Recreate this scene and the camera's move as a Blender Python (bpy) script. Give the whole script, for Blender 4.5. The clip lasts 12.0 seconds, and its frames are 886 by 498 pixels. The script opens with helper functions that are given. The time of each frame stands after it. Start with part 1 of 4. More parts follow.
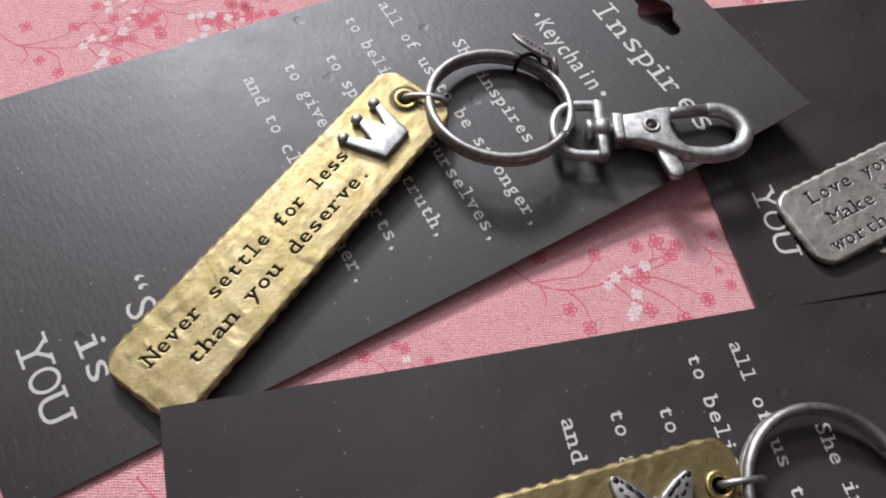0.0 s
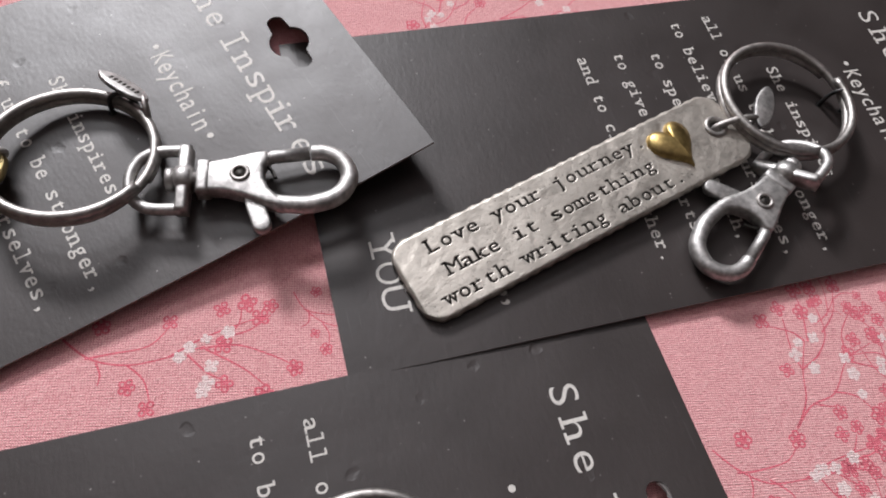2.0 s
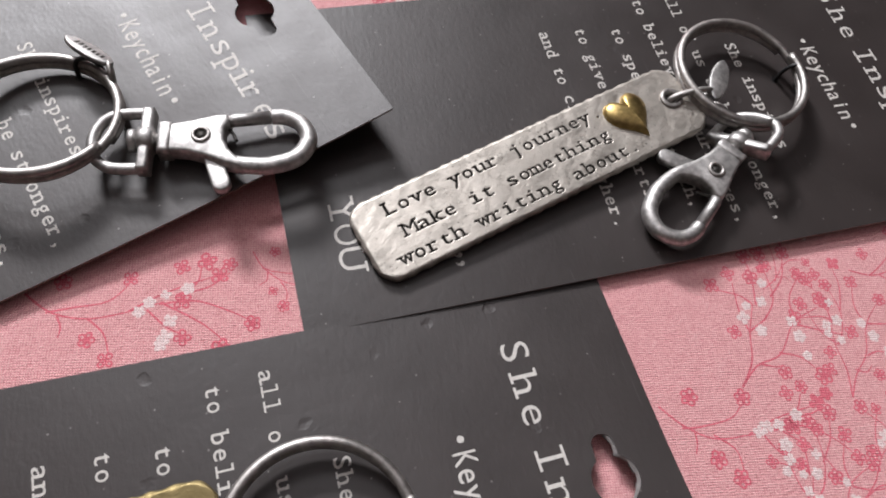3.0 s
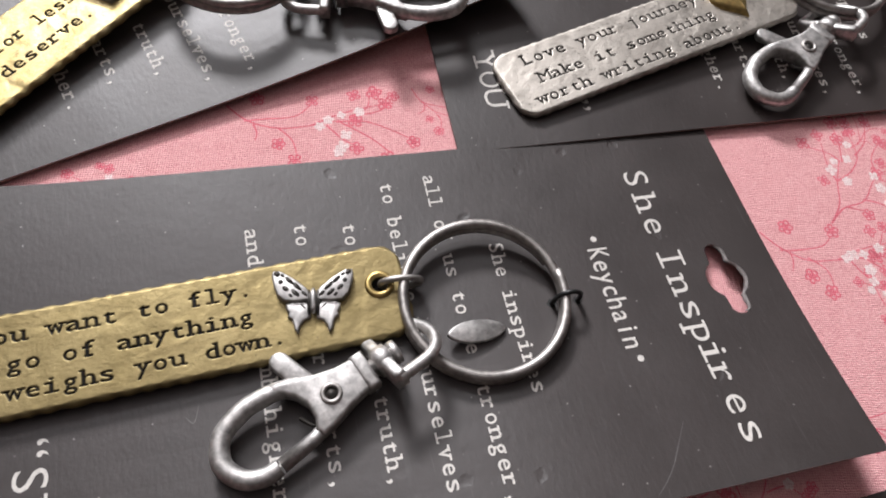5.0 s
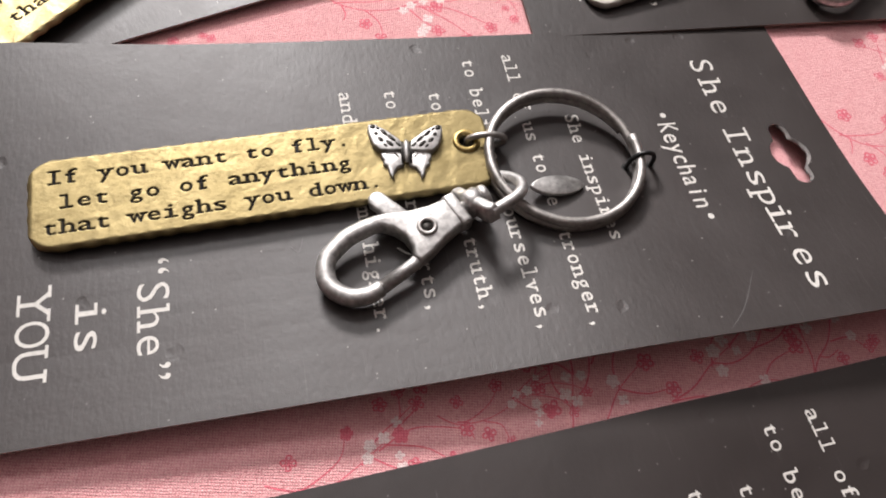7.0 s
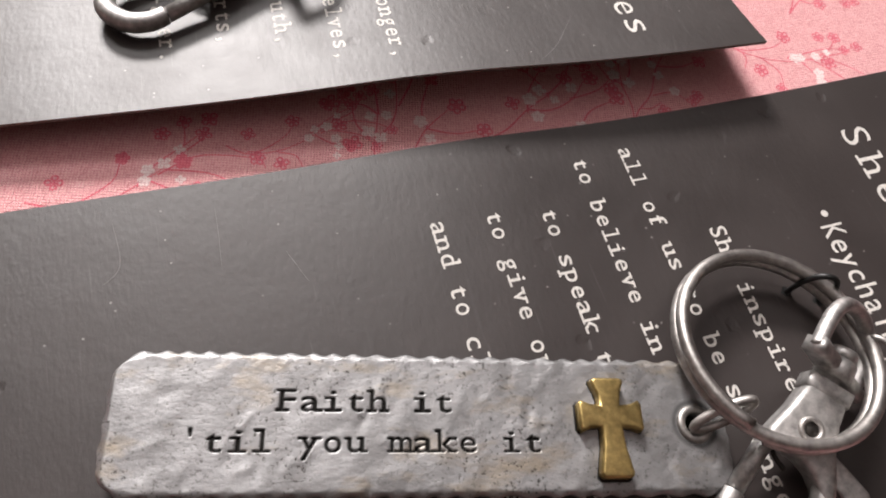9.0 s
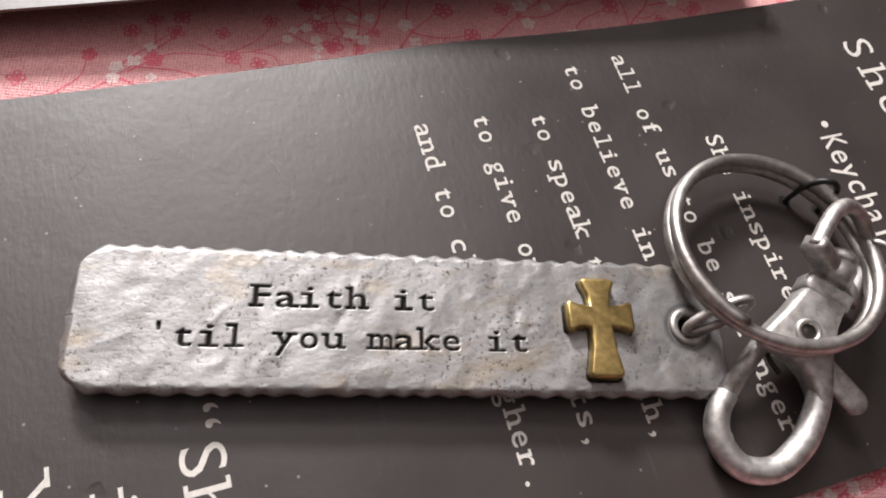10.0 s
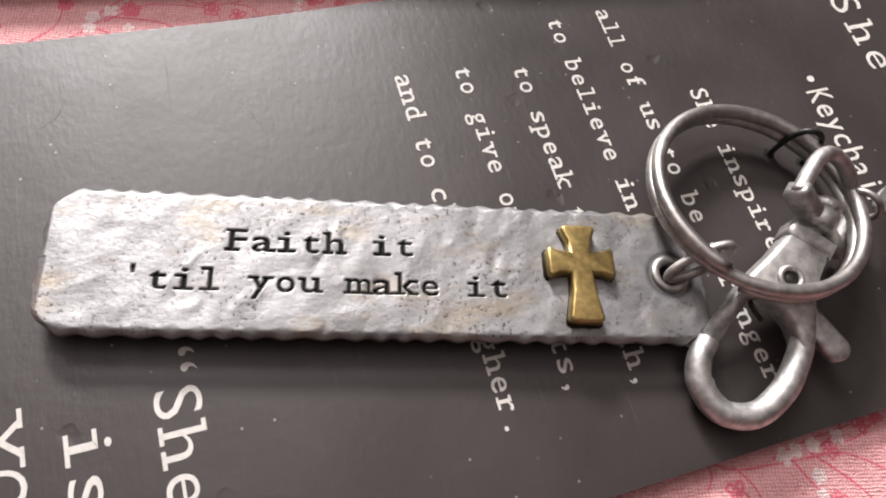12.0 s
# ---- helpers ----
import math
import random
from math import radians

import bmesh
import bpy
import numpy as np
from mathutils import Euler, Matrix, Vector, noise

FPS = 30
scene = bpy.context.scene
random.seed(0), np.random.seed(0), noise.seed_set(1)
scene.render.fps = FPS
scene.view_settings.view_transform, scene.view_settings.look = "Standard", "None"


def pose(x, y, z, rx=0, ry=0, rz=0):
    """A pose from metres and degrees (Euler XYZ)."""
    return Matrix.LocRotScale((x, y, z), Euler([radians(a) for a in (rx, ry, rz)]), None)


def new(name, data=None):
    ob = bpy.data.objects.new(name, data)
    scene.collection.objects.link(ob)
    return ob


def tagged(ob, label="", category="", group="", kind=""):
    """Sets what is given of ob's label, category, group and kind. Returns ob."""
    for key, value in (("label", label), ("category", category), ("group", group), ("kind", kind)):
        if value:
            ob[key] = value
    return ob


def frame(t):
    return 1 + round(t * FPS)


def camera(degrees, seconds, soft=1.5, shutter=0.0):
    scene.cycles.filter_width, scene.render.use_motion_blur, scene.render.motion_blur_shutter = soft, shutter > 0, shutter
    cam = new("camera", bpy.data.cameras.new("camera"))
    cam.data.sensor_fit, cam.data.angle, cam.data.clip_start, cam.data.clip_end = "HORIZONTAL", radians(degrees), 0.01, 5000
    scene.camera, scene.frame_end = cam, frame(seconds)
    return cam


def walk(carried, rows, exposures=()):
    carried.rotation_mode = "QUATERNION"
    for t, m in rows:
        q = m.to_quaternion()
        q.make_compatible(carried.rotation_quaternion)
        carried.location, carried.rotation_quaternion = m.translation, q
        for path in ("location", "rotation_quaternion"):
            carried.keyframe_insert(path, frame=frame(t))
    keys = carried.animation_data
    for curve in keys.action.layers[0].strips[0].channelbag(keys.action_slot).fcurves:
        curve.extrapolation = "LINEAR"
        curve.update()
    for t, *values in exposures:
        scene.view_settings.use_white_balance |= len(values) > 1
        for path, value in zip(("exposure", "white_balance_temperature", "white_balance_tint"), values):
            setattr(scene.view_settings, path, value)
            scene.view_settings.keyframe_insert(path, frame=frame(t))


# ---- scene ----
LENS = 63.24
cam = camera(LENS, 12.0, soft=2.0)
# seconds, eye x y z in metres, turns about x y z in degrees
PATH = [
    (0.0, -0.07480, -0.00912, 0.12074, 26.043, -5.099, -0.685),
    (0.5, -0.05876, -0.00470, 0.12035, 26.037, -5.550, -1.329),
    (1.0, -0.03507, 0.00369, 0.12257, 25.929, -6.344, -2.312),
    (1.5, -0.01795, 0.00488, 0.11986, 26.231, -6.879, -3.248),
    (2.0, -0.00633, 0.00441, 0.11955, 26.439, -7.387, -3.903),
    (2.5, -0.00145, 0.00087, 0.12070, 26.444, -7.767, -4.003),
    (2.7, 0.00036, -0.00059, 0.12035, 26.462, -7.796, -3.942),
    (4.3, -0.00707, -0.03162, 0.12135, 26.959, -8.020, -2.302),
    (4.5, -0.01199, -0.03627, 0.12078, 27.095, -7.881, -1.954),
    (5.0, -0.02513, -0.04484, 0.11928, 27.275, -7.734, -0.968),
    (5.5, -0.03388, -0.04951, 0.11693, 27.274, -7.412, -0.165),
    (6.0, -0.03623, -0.05519, 0.11652, 27.340, -7.107, 0.456),
    (6.5, -0.03836, -0.06363, 0.11590, 27.240, -7.069, 0.679),
    (6.7, -0.03839, -0.06706, 0.11506, 27.309, -7.025, 0.665),
    (8.3, -0.01597, -0.09624, 0.09899, 27.895, -9.316, -1.276),
    (8.5, -0.01279, -0.09930, 0.09806, 27.668, -8.920, -1.512),
    (9.0, -0.00885, -0.10610, 0.09323, 26.818, -9.550, -1.936),
    (9.5, -0.00444, -0.11221, 0.08825, 25.435, -9.824, -2.035),
    (10.0, -0.00627, -0.11353, 0.08520, 25.026, -9.976, -2.025),
    (10.5, -0.00488, -0.11390, 0.08418, 25.019, -9.906, -1.925),
    (11.0, -0.00441, -0.11740, 0.08354, 24.853, -10.007, -2.004),
    (11.5, -0.00327, -0.11793, 0.08391, 24.804, -9.838, -2.043),
    (12.0, -0.00355, -0.11861, 0.08246, 24.616, -9.990, -2.236),
]
EXPOSURE = [(0.0, 0.10, 6200, 9), (1.5, 0.08, 6450, 10), (2.5, 0.10, 6500, 10), (5.0, 0.38, 6550, 10), (8.3, 0.68, 6950, 11), (12.0, 0.92, 6850, 11)]
walk(cam, [(t, pose(x, y, z, rx, ry, rz)) for t, x, y, z, rx, ry, rz in PATH], EXPOSURE)

# ---- light: a bright window beyond the table, in a plain room ----
world = bpy.data.worlds.new("sky")
scene.world = world
world.use_nodes = True
wn = world.node_tree
sky = wn.nodes.new("ShaderNodeTexSky")
sky.sky_type, sky.sun_disc = "NISHITA", False
sky.sun_elevation, sky.sun_rotation = radians(35), radians(180)
wn.nodes["Background"].inputs["Strength"].default_value = 0.12
wn.links.new(sky.outputs["Color"], wn.nodes["Background"].inputs["Color"])

# a small low window beyond the table gives the main light, a broad high one above it a softer light
WALL_Y = 1.30
WINDOWS = [  # middle x, middle z, width, height, watts, colour
    (-0.45, 0.83, 0.36, 0.26, 33.0, (0.975, 0.965, 1.0)),
    (-0.58, 1.62, 0.90, 0.56, 17.0, (0.97, 0.965, 1.0)),
]
for wx, wz, wide, high, watts, colour in WINDOWS:
    lamp_data = bpy.data.lights.new("window_daylight", "AREA")
    lamp_data.shape, lamp_data.size, lamp_data.size_y = "RECTANGLE", wide, high
    lamp_data.energy, lamp_data.color = watts, colour
    lamp = new("window_daylight", lamp_data)
    lamp.matrix_world = pose(wx, WALL_Y - 0.01, wz, -90, 0, 0)

MM = 0.001
rnd = random.Random(7)


# ---- materials ----
def nodes_of(name):
    m = bpy.data.materials.new(name)
    m.use_nodes = True
    nt = m.node_tree
    return m, nt, nt.nodes["Principled BSDF"], nt.nodes.new("ShaderNodeTexCoord").outputs["Object"]


def noise_tex(nt, coord, scale, detail=4.0, rough=0.6):
    n = nt.nodes.new("ShaderNodeTexNoise")
    n.inputs["Scale"].default_value, n.inputs["Detail"].default_value, n.inputs["Roughness"].default_value = scale, detail, rough
    nt.links.new(coord, n.inputs["Vector"])
    return n.outputs["Fac"]


def ramp(nt, fac, stops):
    r = nt.nodes.new("ShaderNodeValToRGB")
    while len(r.color_ramp.elements) < len(stops):
        r.color_ramp.elements.new(0.5)
    for e, (p, c) in zip(r.color_ramp.elements, stops):
        e.position, e.color = p, (*c, 1.0)
    nt.links.new(fac, r.inputs["Fac"])
    return r.outputs["Color"]


def mix(nt, fac, a, b, how="MIX"):
    n = nt.nodes.new("ShaderNodeMix")
    n.data_type, n.blend_type = "RGBA", how
    for value, socket in ((fac, n.inputs["Factor"]), (a, n.inputs["A"]), (b, n.inputs["B"])):
        if isinstance(value, (int, float)):
            socket.default_value = value
        elif isinstance(value, tuple):
            socket.default_value = (*value, 1.0)
        else:
            nt.links.new(value, socket)
    return n.outputs["Result"]


def bump(nt, bsdf, height, strength, distance):
    b = nt.nodes.new("ShaderNodeBump")
    b.inputs["Strength"].default_value, b.inputs["Distance"].default_value = strength, distance
    nt.links.new(height, b.inputs["Height"])
    nt.links.new(b.outputs["Normal"], bsdf.inputs["Normal"])


def grey(v):
    return (v, v, v)


def plain(name, colour, rough, metal=0.0, grain=800.0, spread=0.25, relief=0.0):
    """A surface with fine and broad variation in tone and gloss."""
    m, nt, b, co = nodes_of(name)
    fine, broad = noise_tex(nt, co, grain), noise_tex(nt, co, grain / 9)
    tone = mix(nt, 0.5, ramp(nt, fine, [(0.3, grey(1 - spread)), (0.7, grey(1.0))]), ramp(nt, broad, [(0.3, grey(1 - spread)), (0.7, grey(1.0))]), "MULTIPLY")
    nt.links.new(mix(nt, 1.0, colour, tone, "MULTIPLY"), b.inputs["Base Color"])
    nt.links.new(ramp(nt, broad, [(0.3, grey(max(rough - 0.08, 0.02))), (0.7, grey(rough + 0.08))]), b.inputs["Roughness"])
    b.inputs["Metallic"].default_value = metal
    if relief:
        bump(nt, b, fine, 0.5, relief)
    return m


def cells_2d(nt, coord, scale):
    """Scattered points on a flat surface: distance to the nearest, and a random tone for each."""
    v = nt.nodes.new("ShaderNodeTexVoronoi")
    v.voronoi_dimensions = "2D"
    v.inputs["Scale"].default_value = scale
    nt.links.new(coord, v.inputs["Vector"])
    return v.outputs["Distance"], v.outputs["Color"]


def stretched(nt, coord, scale, turn=0.0):
    st = nt.nodes.new("ShaderNodeMapping")
    st.inputs["Scale"].default_value = scale
    st.inputs["Rotation"].default_value = (0.0, 0.0, radians(turn))
    nt.links.new(coord, st.inputs["Vector"])
    return st.outputs["Vector"]


def card_stock():
    """Coated black board, with rub marks, dents, hair scratches and dust."""
    m, nt, b, co = nodes_of("black_card")
    broad, fine = noise_tex(nt, co, 60), noise_tex(nt, co, 900, 6)
    base = ramp(nt, broad, [(0.35, (0.024, 0.0172, 0.0158)), (0.65, (0.031, 0.0225, 0.0208))])
    near, tone = cells_2d(nt, co, 260)
    speck = mix(nt, 1.0, ramp(nt, near, [(0.025, grey(1.0)), (0.05, grey(0.0))]), ramp(nt, tone, [(0.70, grey(0.0)), (0.85, grey(0.6))]), "MULTIPLY")
    hair = ramp(nt, noise_tex(nt, stretched(nt, co, (1.0, 26.0, 1.0), 34), 75, 2, 0.4), [(0.715, grey(0.0)), (0.75, grey(0.12))])
    rub = ramp(nt, noise_tex(nt, stretched(nt, co, (1.0, 9.0, 1.0), -12), 60, 3, 0.5), [(0.66, grey(0.0)), (0.80, grey(0.25))])
    worn = mix(nt, hair, mix(nt, rub, base, (0.085, 0.08, 0.078)), (0.20, 0.19, 0.185))
    nt.links.new(mix(nt, speck, worn, (0.36, 0.34, 0.32)), b.inputs["Base Color"])
    nt.links.new(ramp(nt, broad, [(0.3, grey(0.47)), (0.7, grey(0.55))]), b.inputs["Roughness"])
    b.inputs["Specular IOR Level"].default_value = 0.8
    fibre = noise_tex(nt, stretched(nt, co, (1.0, 3.0, 1.0)), 420, 5)
    warped = nt.nodes.new("ShaderNodeVectorMath")
    shift = nt.nodes.new("ShaderNodeTexNoise")
    shift.inputs["Scale"].default_value = 500.0
    nt.links.new(co, shift.inputs["Vector"])
    warped.operation = "MULTIPLY_ADD"
    nt.links.new(shift.outputs["Color"], warped.inputs[0])
    warped.inputs[1].default_value = (0.0022, 0.0022, 0.0)
    nt.links.new(co, warped.inputs[2])
    dent_near, dent_tone = cells_2d(nt, warped.outputs["Vector"], 82)
    pit = ramp(nt, dent_near, [(0.0, grey(0.6)), (0.05, grey(0.72)), (0.10, grey(1.0))])
    pit = mix(nt, ramp(nt, dent_tone, [(0.18, grey(0.0)), (0.38, grey(1.0))]), pit, grey(1.0))
    wave = noise_tex(nt, co, 130, 2, 0.4)
    relief = mix(nt, 0.62, mix(nt, 0.5, mix(nt, 0.5, fine, fibre), wave), pit)
    bump(nt, b, relief, 0.9, 0.00045)
    return m


def tag_metal(name, bright, mid, blotch, rough, pit, blotch_at):
    """Hammered plate with dark patina in its stamped letters and pits."""
    m, nt, b, co = nodes_of(name)
    at = nt.nodes.new("ShaderNodeAttribute")
    at.attribute_name = "patina"
    fine, broad, pits = noise_tex(nt, co, 1300, 5), noise_tex(nt, co, 170, 5), noise_tex(nt, co, 2100, 4)
    colour = mix(nt, ramp(nt, broad, [(0.35, grey(0.0)), (0.65, grey(1.0))]), mid, bright)
    colour = mix(nt, ramp(nt, noise_tex(nt, stretched(nt, co, (1.0, 2.2, 1.0), 35), 95, 6), [(blotch_at, grey(0.0)), (blotch_at + 0.16, grey(0.65))]), colour, blotch)
    where = ramp(nt, noise_tex(nt, co, 120, 3), [(0.42, grey(0.15)), (0.62, grey(1.0))])
    holes = mix(nt, 1.0, ramp(nt, pits, [(pit, grey(0.8)), (pit + 0.09, grey(0.0))]), where, "MULTIPLY")
    colour = mix(nt, holes, colour, (0.03, 0.025, 0.02))
    colour = mix(nt, at.outputs["Fac"], colour, (0.007, 0.006, 0.005))
    nt.links.new(colour, b.inputs["Base Color"])
    nt.links.new(ramp(nt, fine, [(0.3, grey(rough - 0.08)), (0.7, grey(rough + 0.12))]), b.inputs["Roughness"])
    nt.links.new(ramp(nt, at.outputs["Fac"], [(0.0, grey(0.9)), (0.8, grey(0.0))]), b.inputs["Metallic"])
    nt.links.new(ramp(nt, at.outputs["Fac"], [(0.2, grey(0.5)), (0.8, grey(0.12))]), b.inputs["Specular IOR Level"])
    bump(nt, b, mix(nt, 0.5, mix(nt, 0.5, fine, pits), noise_tex(nt, stretched(nt, co, (1.0, 2.0, 1.0), 35), 420, 4)), 0.6, 0.00024)
    return m


def cloth(name, light, dark, crest):
    m, nt, b, co = nodes_of(name)
    weave = []
    for axis in ("X", "Y"):
        w = nt.nodes.new("ShaderNodeTexWave")
        w.bands_direction = axis
        w.inputs["Scale"].default_value, w.inputs["Distortion"].default_value = 720.0, 2.6
        w.inputs["Detail"].default_value, w.inputs["Detail Scale"].default_value = 2.0, 0.6
        nt.links.new(co, w.inputs["Vector"])
        weave.append(w.outputs["Fac"])
    both = mix(nt, 1.0, weave[0], weave[1], "MULTIPLY")
    threads = mix(nt, 1.0, noise_tex(nt, stretched(nt, co, (0.4, 1.0, 1.0)), 3300, 2, 0.5), noise_tex(nt, stretched(nt, co, (1.0, 0.4, 1.0)), 3300, 2, 0.5), "LIGHTEN")
    threads = ramp(nt, threads, [(0.42, grey(0.0)), (0.72, grey(1.0))])
    both = mix(nt, 0.45, both, threads)
    slub = noise_tex(nt, co, 500, 5)
    tone = mix(nt, 0.30, both, slub)
    # shade between threads and highlights on their tops are put into the colour
    nt.links.new(ramp(nt, tone, [(0.14, dark), (0.40, light), (0.74, crest)]), b.inputs["Base Color"])
    b.inputs["Roughness"].default_value = 0.9
    b.inputs["Sheen Weight"].default_value = 0.15
    bump(nt, b, tone, 0.9, 0.0003)
    return m


CARD = card_stock()
CARD_EDGE = plain("card_edge", (0.24, 0.16, 0.14), 0.8)
CARD_GREY = plain("torn_paper", (0.52, 0.49, 0.48), 0.8)
INK = plain("white_ink", (0.74, 0.71, 0.665), 0.6, grain=1500, spread=0.18)
BRASS = tag_metal("antique_brass", (0.295, 0.235, 0.115), (0.236, 0.185, 0.086), (0.175, 0.13, 0.058), 0.50, 0.27, 0.56)
BRASS_PALE = tag_metal("worn_brass", (0.53, 0.435, 0.24), (0.425, 0.338, 0.15), (0.30, 0.215, 0.085), 0.50, 0.28, 0.52)
PEWTER = tag_metal("grey_pewter", (0.60, 0.56, 0.505), (0.47, 0.435, 0.39), (0.24, 0.22, 0.195), 0.50, 0.31, 0.53)
# silver's golden blotches: brown stain, plus a warm reflection put into the colour
SILVER = tag_metal("mottled_silver", (0.375, 0.372, 0.375), (0.275, 0.272, 0.272), (0.35, 0.285, 0.20), 0.54, 0.34, 0.54)
STEEL = plain("antique_steel", (0.58, 0.55, 0.525), 0.50, 1.0, 700, 0.45, 0.00006)
PLATE = plain("pewter_plate", (0.74, 0.72, 0.70), 0.54, 1.0, 700, 0.52, 0.00008)
GOLD = plain("brass_charm", (0.64, 0.47, 0.19), 0.42, 1.0, 1200, 0.4, 0.00003)
DARKMETAL = plain("oxidised_metal", (0.05, 0.045, 0.04), 0.5, 0.6)
CARD_RUB = plain("rubbed_coating", (0.16, 0.15, 0.148), 0.6)
CORD = plain("black_cord", (0.012, 0.012, 0.012), 0.45)
FABRIC = cloth("pink_cotton", (0.86, 0.425, 0.435), (0.68, 0.26, 0.275), (0.93, 0.60, 0.585))
PRINT_RED = cloth("red_print", (0.82, 0.17, 0.225), (0.66, 0.10, 0.15), (0.86, 0.28, 0.32))
PRINT_WHITE = cloth("white_print", (0.95, 0.75, 0.73), (0.74, 0.48, 0.48), (0.98, 0.88, 0.86))
WALL = plain("wall_paint", (0.12, 0.085, 0.065), 0.8, grain=40, spread=0.08)
CEILING = plain("ceiling_paint", (0.50, 0.47, 0.47), 0.85, grain=40, spread=0.06)
WOOD = plain("table_wood", (0.22, 0.12, 0.06), 0.5, grain=60, spread=0.4)


# ---- mesh helpers; parts are drawn in millimetres ----
def mesh_from(name, verts, faces, material, smooth=False):
    me = bpy.data.meshes.new(name)
    me.from_pydata([tuple(c * MM for c in v) for v in verts], [], faces)
    for one in (material if isinstance(material, (list, tuple)) else [material]):
        me.materials.append(one)
    if smooth:
        me.polygons.foreach_set("use_smooth", [True] * len(me.polygons))
    me.update()
    return me


def put(name, me, parent=None, label="", m=None):
    ob = new(name, me)
    ob.parent = parent
    if m is not None:
        ob.matrix_basis = m
    if label:
        tagged(ob, label)
    return ob


def part(name, bm, material, parent, label="", m=None, smooth=True):
    """Links a bmesh drawn in millimetres as one mesh under a thing or part."""
    bmesh.ops.recalc_face_normals(bm, faces=bm.faces)
    bmesh.ops.scale(bm, vec=(MM, MM, MM), verts=bm.verts)
    me = bpy.data.meshes.new(name)
    bm.to_mesh(me)
    bm.free()
    me.materials.append(material)
    me.polygons.foreach_set("use_smooth", [smooth] * len(me.polygons))
    return put(name, me, parent, label, m)


def add_tube(bm, path, radius, closed=False, sides=12, flat=1.0):
    """A round wire along a path of points; radius may be one number or one for each point."""
    pts = [Vector(p) for p in path]
    n = len(pts)
    radii = radius if isinstance(radius, (list, tuple)) else [radius] * n
    rings, ref = [], None
    for i in range(n):
        a, b = (pts[i - 1], pts[(i + 1) % n]) if closed else (pts[max(i - 1, 0)], pts[min(i + 1, n - 1)])
        d = (b - a).normalized()
        if ref is None:
            ref = d.orthogonal() if abs(d.z) > 0.9 else Vector((0, 0, 1))
        ref = (ref - d * ref.dot(d)).normalized()
        side = d.cross(ref)
        rings.append([bm.verts.new(pts[i] + radii[i] * (math.cos(t) * side + flat * math.sin(t) * ref)) for t in (2 * math.pi * k / sides for k in range(sides))])
    for i in range(n if closed else n - 1):
        p, q = rings[i], rings[(i + 1) % n]
        for k in range(sides):
            bm.faces.new((p[k], p[(k + 1) % sides], q[(k + 1) % sides], q[k]))
    if not closed:
        for r in (rings[0], rings[-1]):
            bm.faces.new(r)
    return bm


def tube(path, radius, closed=False, sides=12, flat=1.0):
    return add_tube(bmesh.new(), path, radius, closed, sides, flat)


def circle(cx, cy, cz, r, n=40, plane="xy", start=0.0, turn=360.0):
    out = []
    for k in range(n):
        a = radians(start + turn * k / (n if turn == 360 else n - 1))
        c, s = r * math.cos(a), r * math.sin(a)
        out.append((cx + c, cy + s, cz) if plane == "xy" else (cx + c, cy, cz + s))
    return out


def spline(points, per=8):
    """A smooth line through a few points."""
    p = [Vector(q) for q in points]
    out = []
    for i in range(len(p) - 1):
        a, b, c, d = p[max(i - 1, 0)], p[i], p[i + 1], p[min(i + 2, len(p) - 1)]
        for k in range(per):
            t = k / per
            out.append(0.5 * (2 * b + (c - a) * t + (2 * a - 5 * b + 4 * c - d) * t * t + (3 * b - a - 3 * c + d) * t ** 3))
    return out + [p[-1]]


def slab(outline, z0, z1, bevel=0.3, segments=3):
    """A flat piece with a rounded rim, from its outline."""
    bm = bmesh.new()
    low = [bm.verts.new((x, y, z0)) for x, y in outline]
    face = bm.faces.new(low)
    up = bmesh.ops.extrude_face_region(bm, geom=[face])
    top = [v for v in up["geom"] if isinstance(v, bmesh.types.BMVert)]
    for v in top:
        v.co.z = z1
    if bevel:
        rim = [e for e in bm.edges if all(v in set(top) for v in e.verts)]
        bmesh.ops.bevel(bm, geom=rim, offset=bevel, segments=segments, profile=0.5, affect="EDGES")
    return bm


# ---- lettering: the built-in font on a typewriter's even pitch, with slab feet ----
GLYPHS = {}


def glyph(ch, weight=0.0):
    """Triangles of one letter, drawn bolder or lighter, and the letter's left and right."""
    if (ch, weight) not in GLYPHS:
        cu = bpy.data.curves.new("letter", "FONT")
        cu.body, cu.size, cu.resolution_u, cu.offset = ch, 1.0, 4, weight
        ob = new("letter", cu)
        bpy.context.view_layer.update()
        me = ob.evaluated_get(bpy.context.evaluated_depsgraph_get()).to_mesh()
        me.calc_loop_triangles()
        co = np.array([v.co[:2] for v in me.vertices]).reshape(-1, 2)
        tri = [tuple(t.vertices) for t in me.loop_triangles]
        bpy.data.objects.remove(ob)
        bpy.data.curves.remove(cu)
        GLYPHS[(ch, weight)] = (co, tri, co[:, 0].min(), co[:, 0].max())
    return GLYPHS[(ch, weight)]


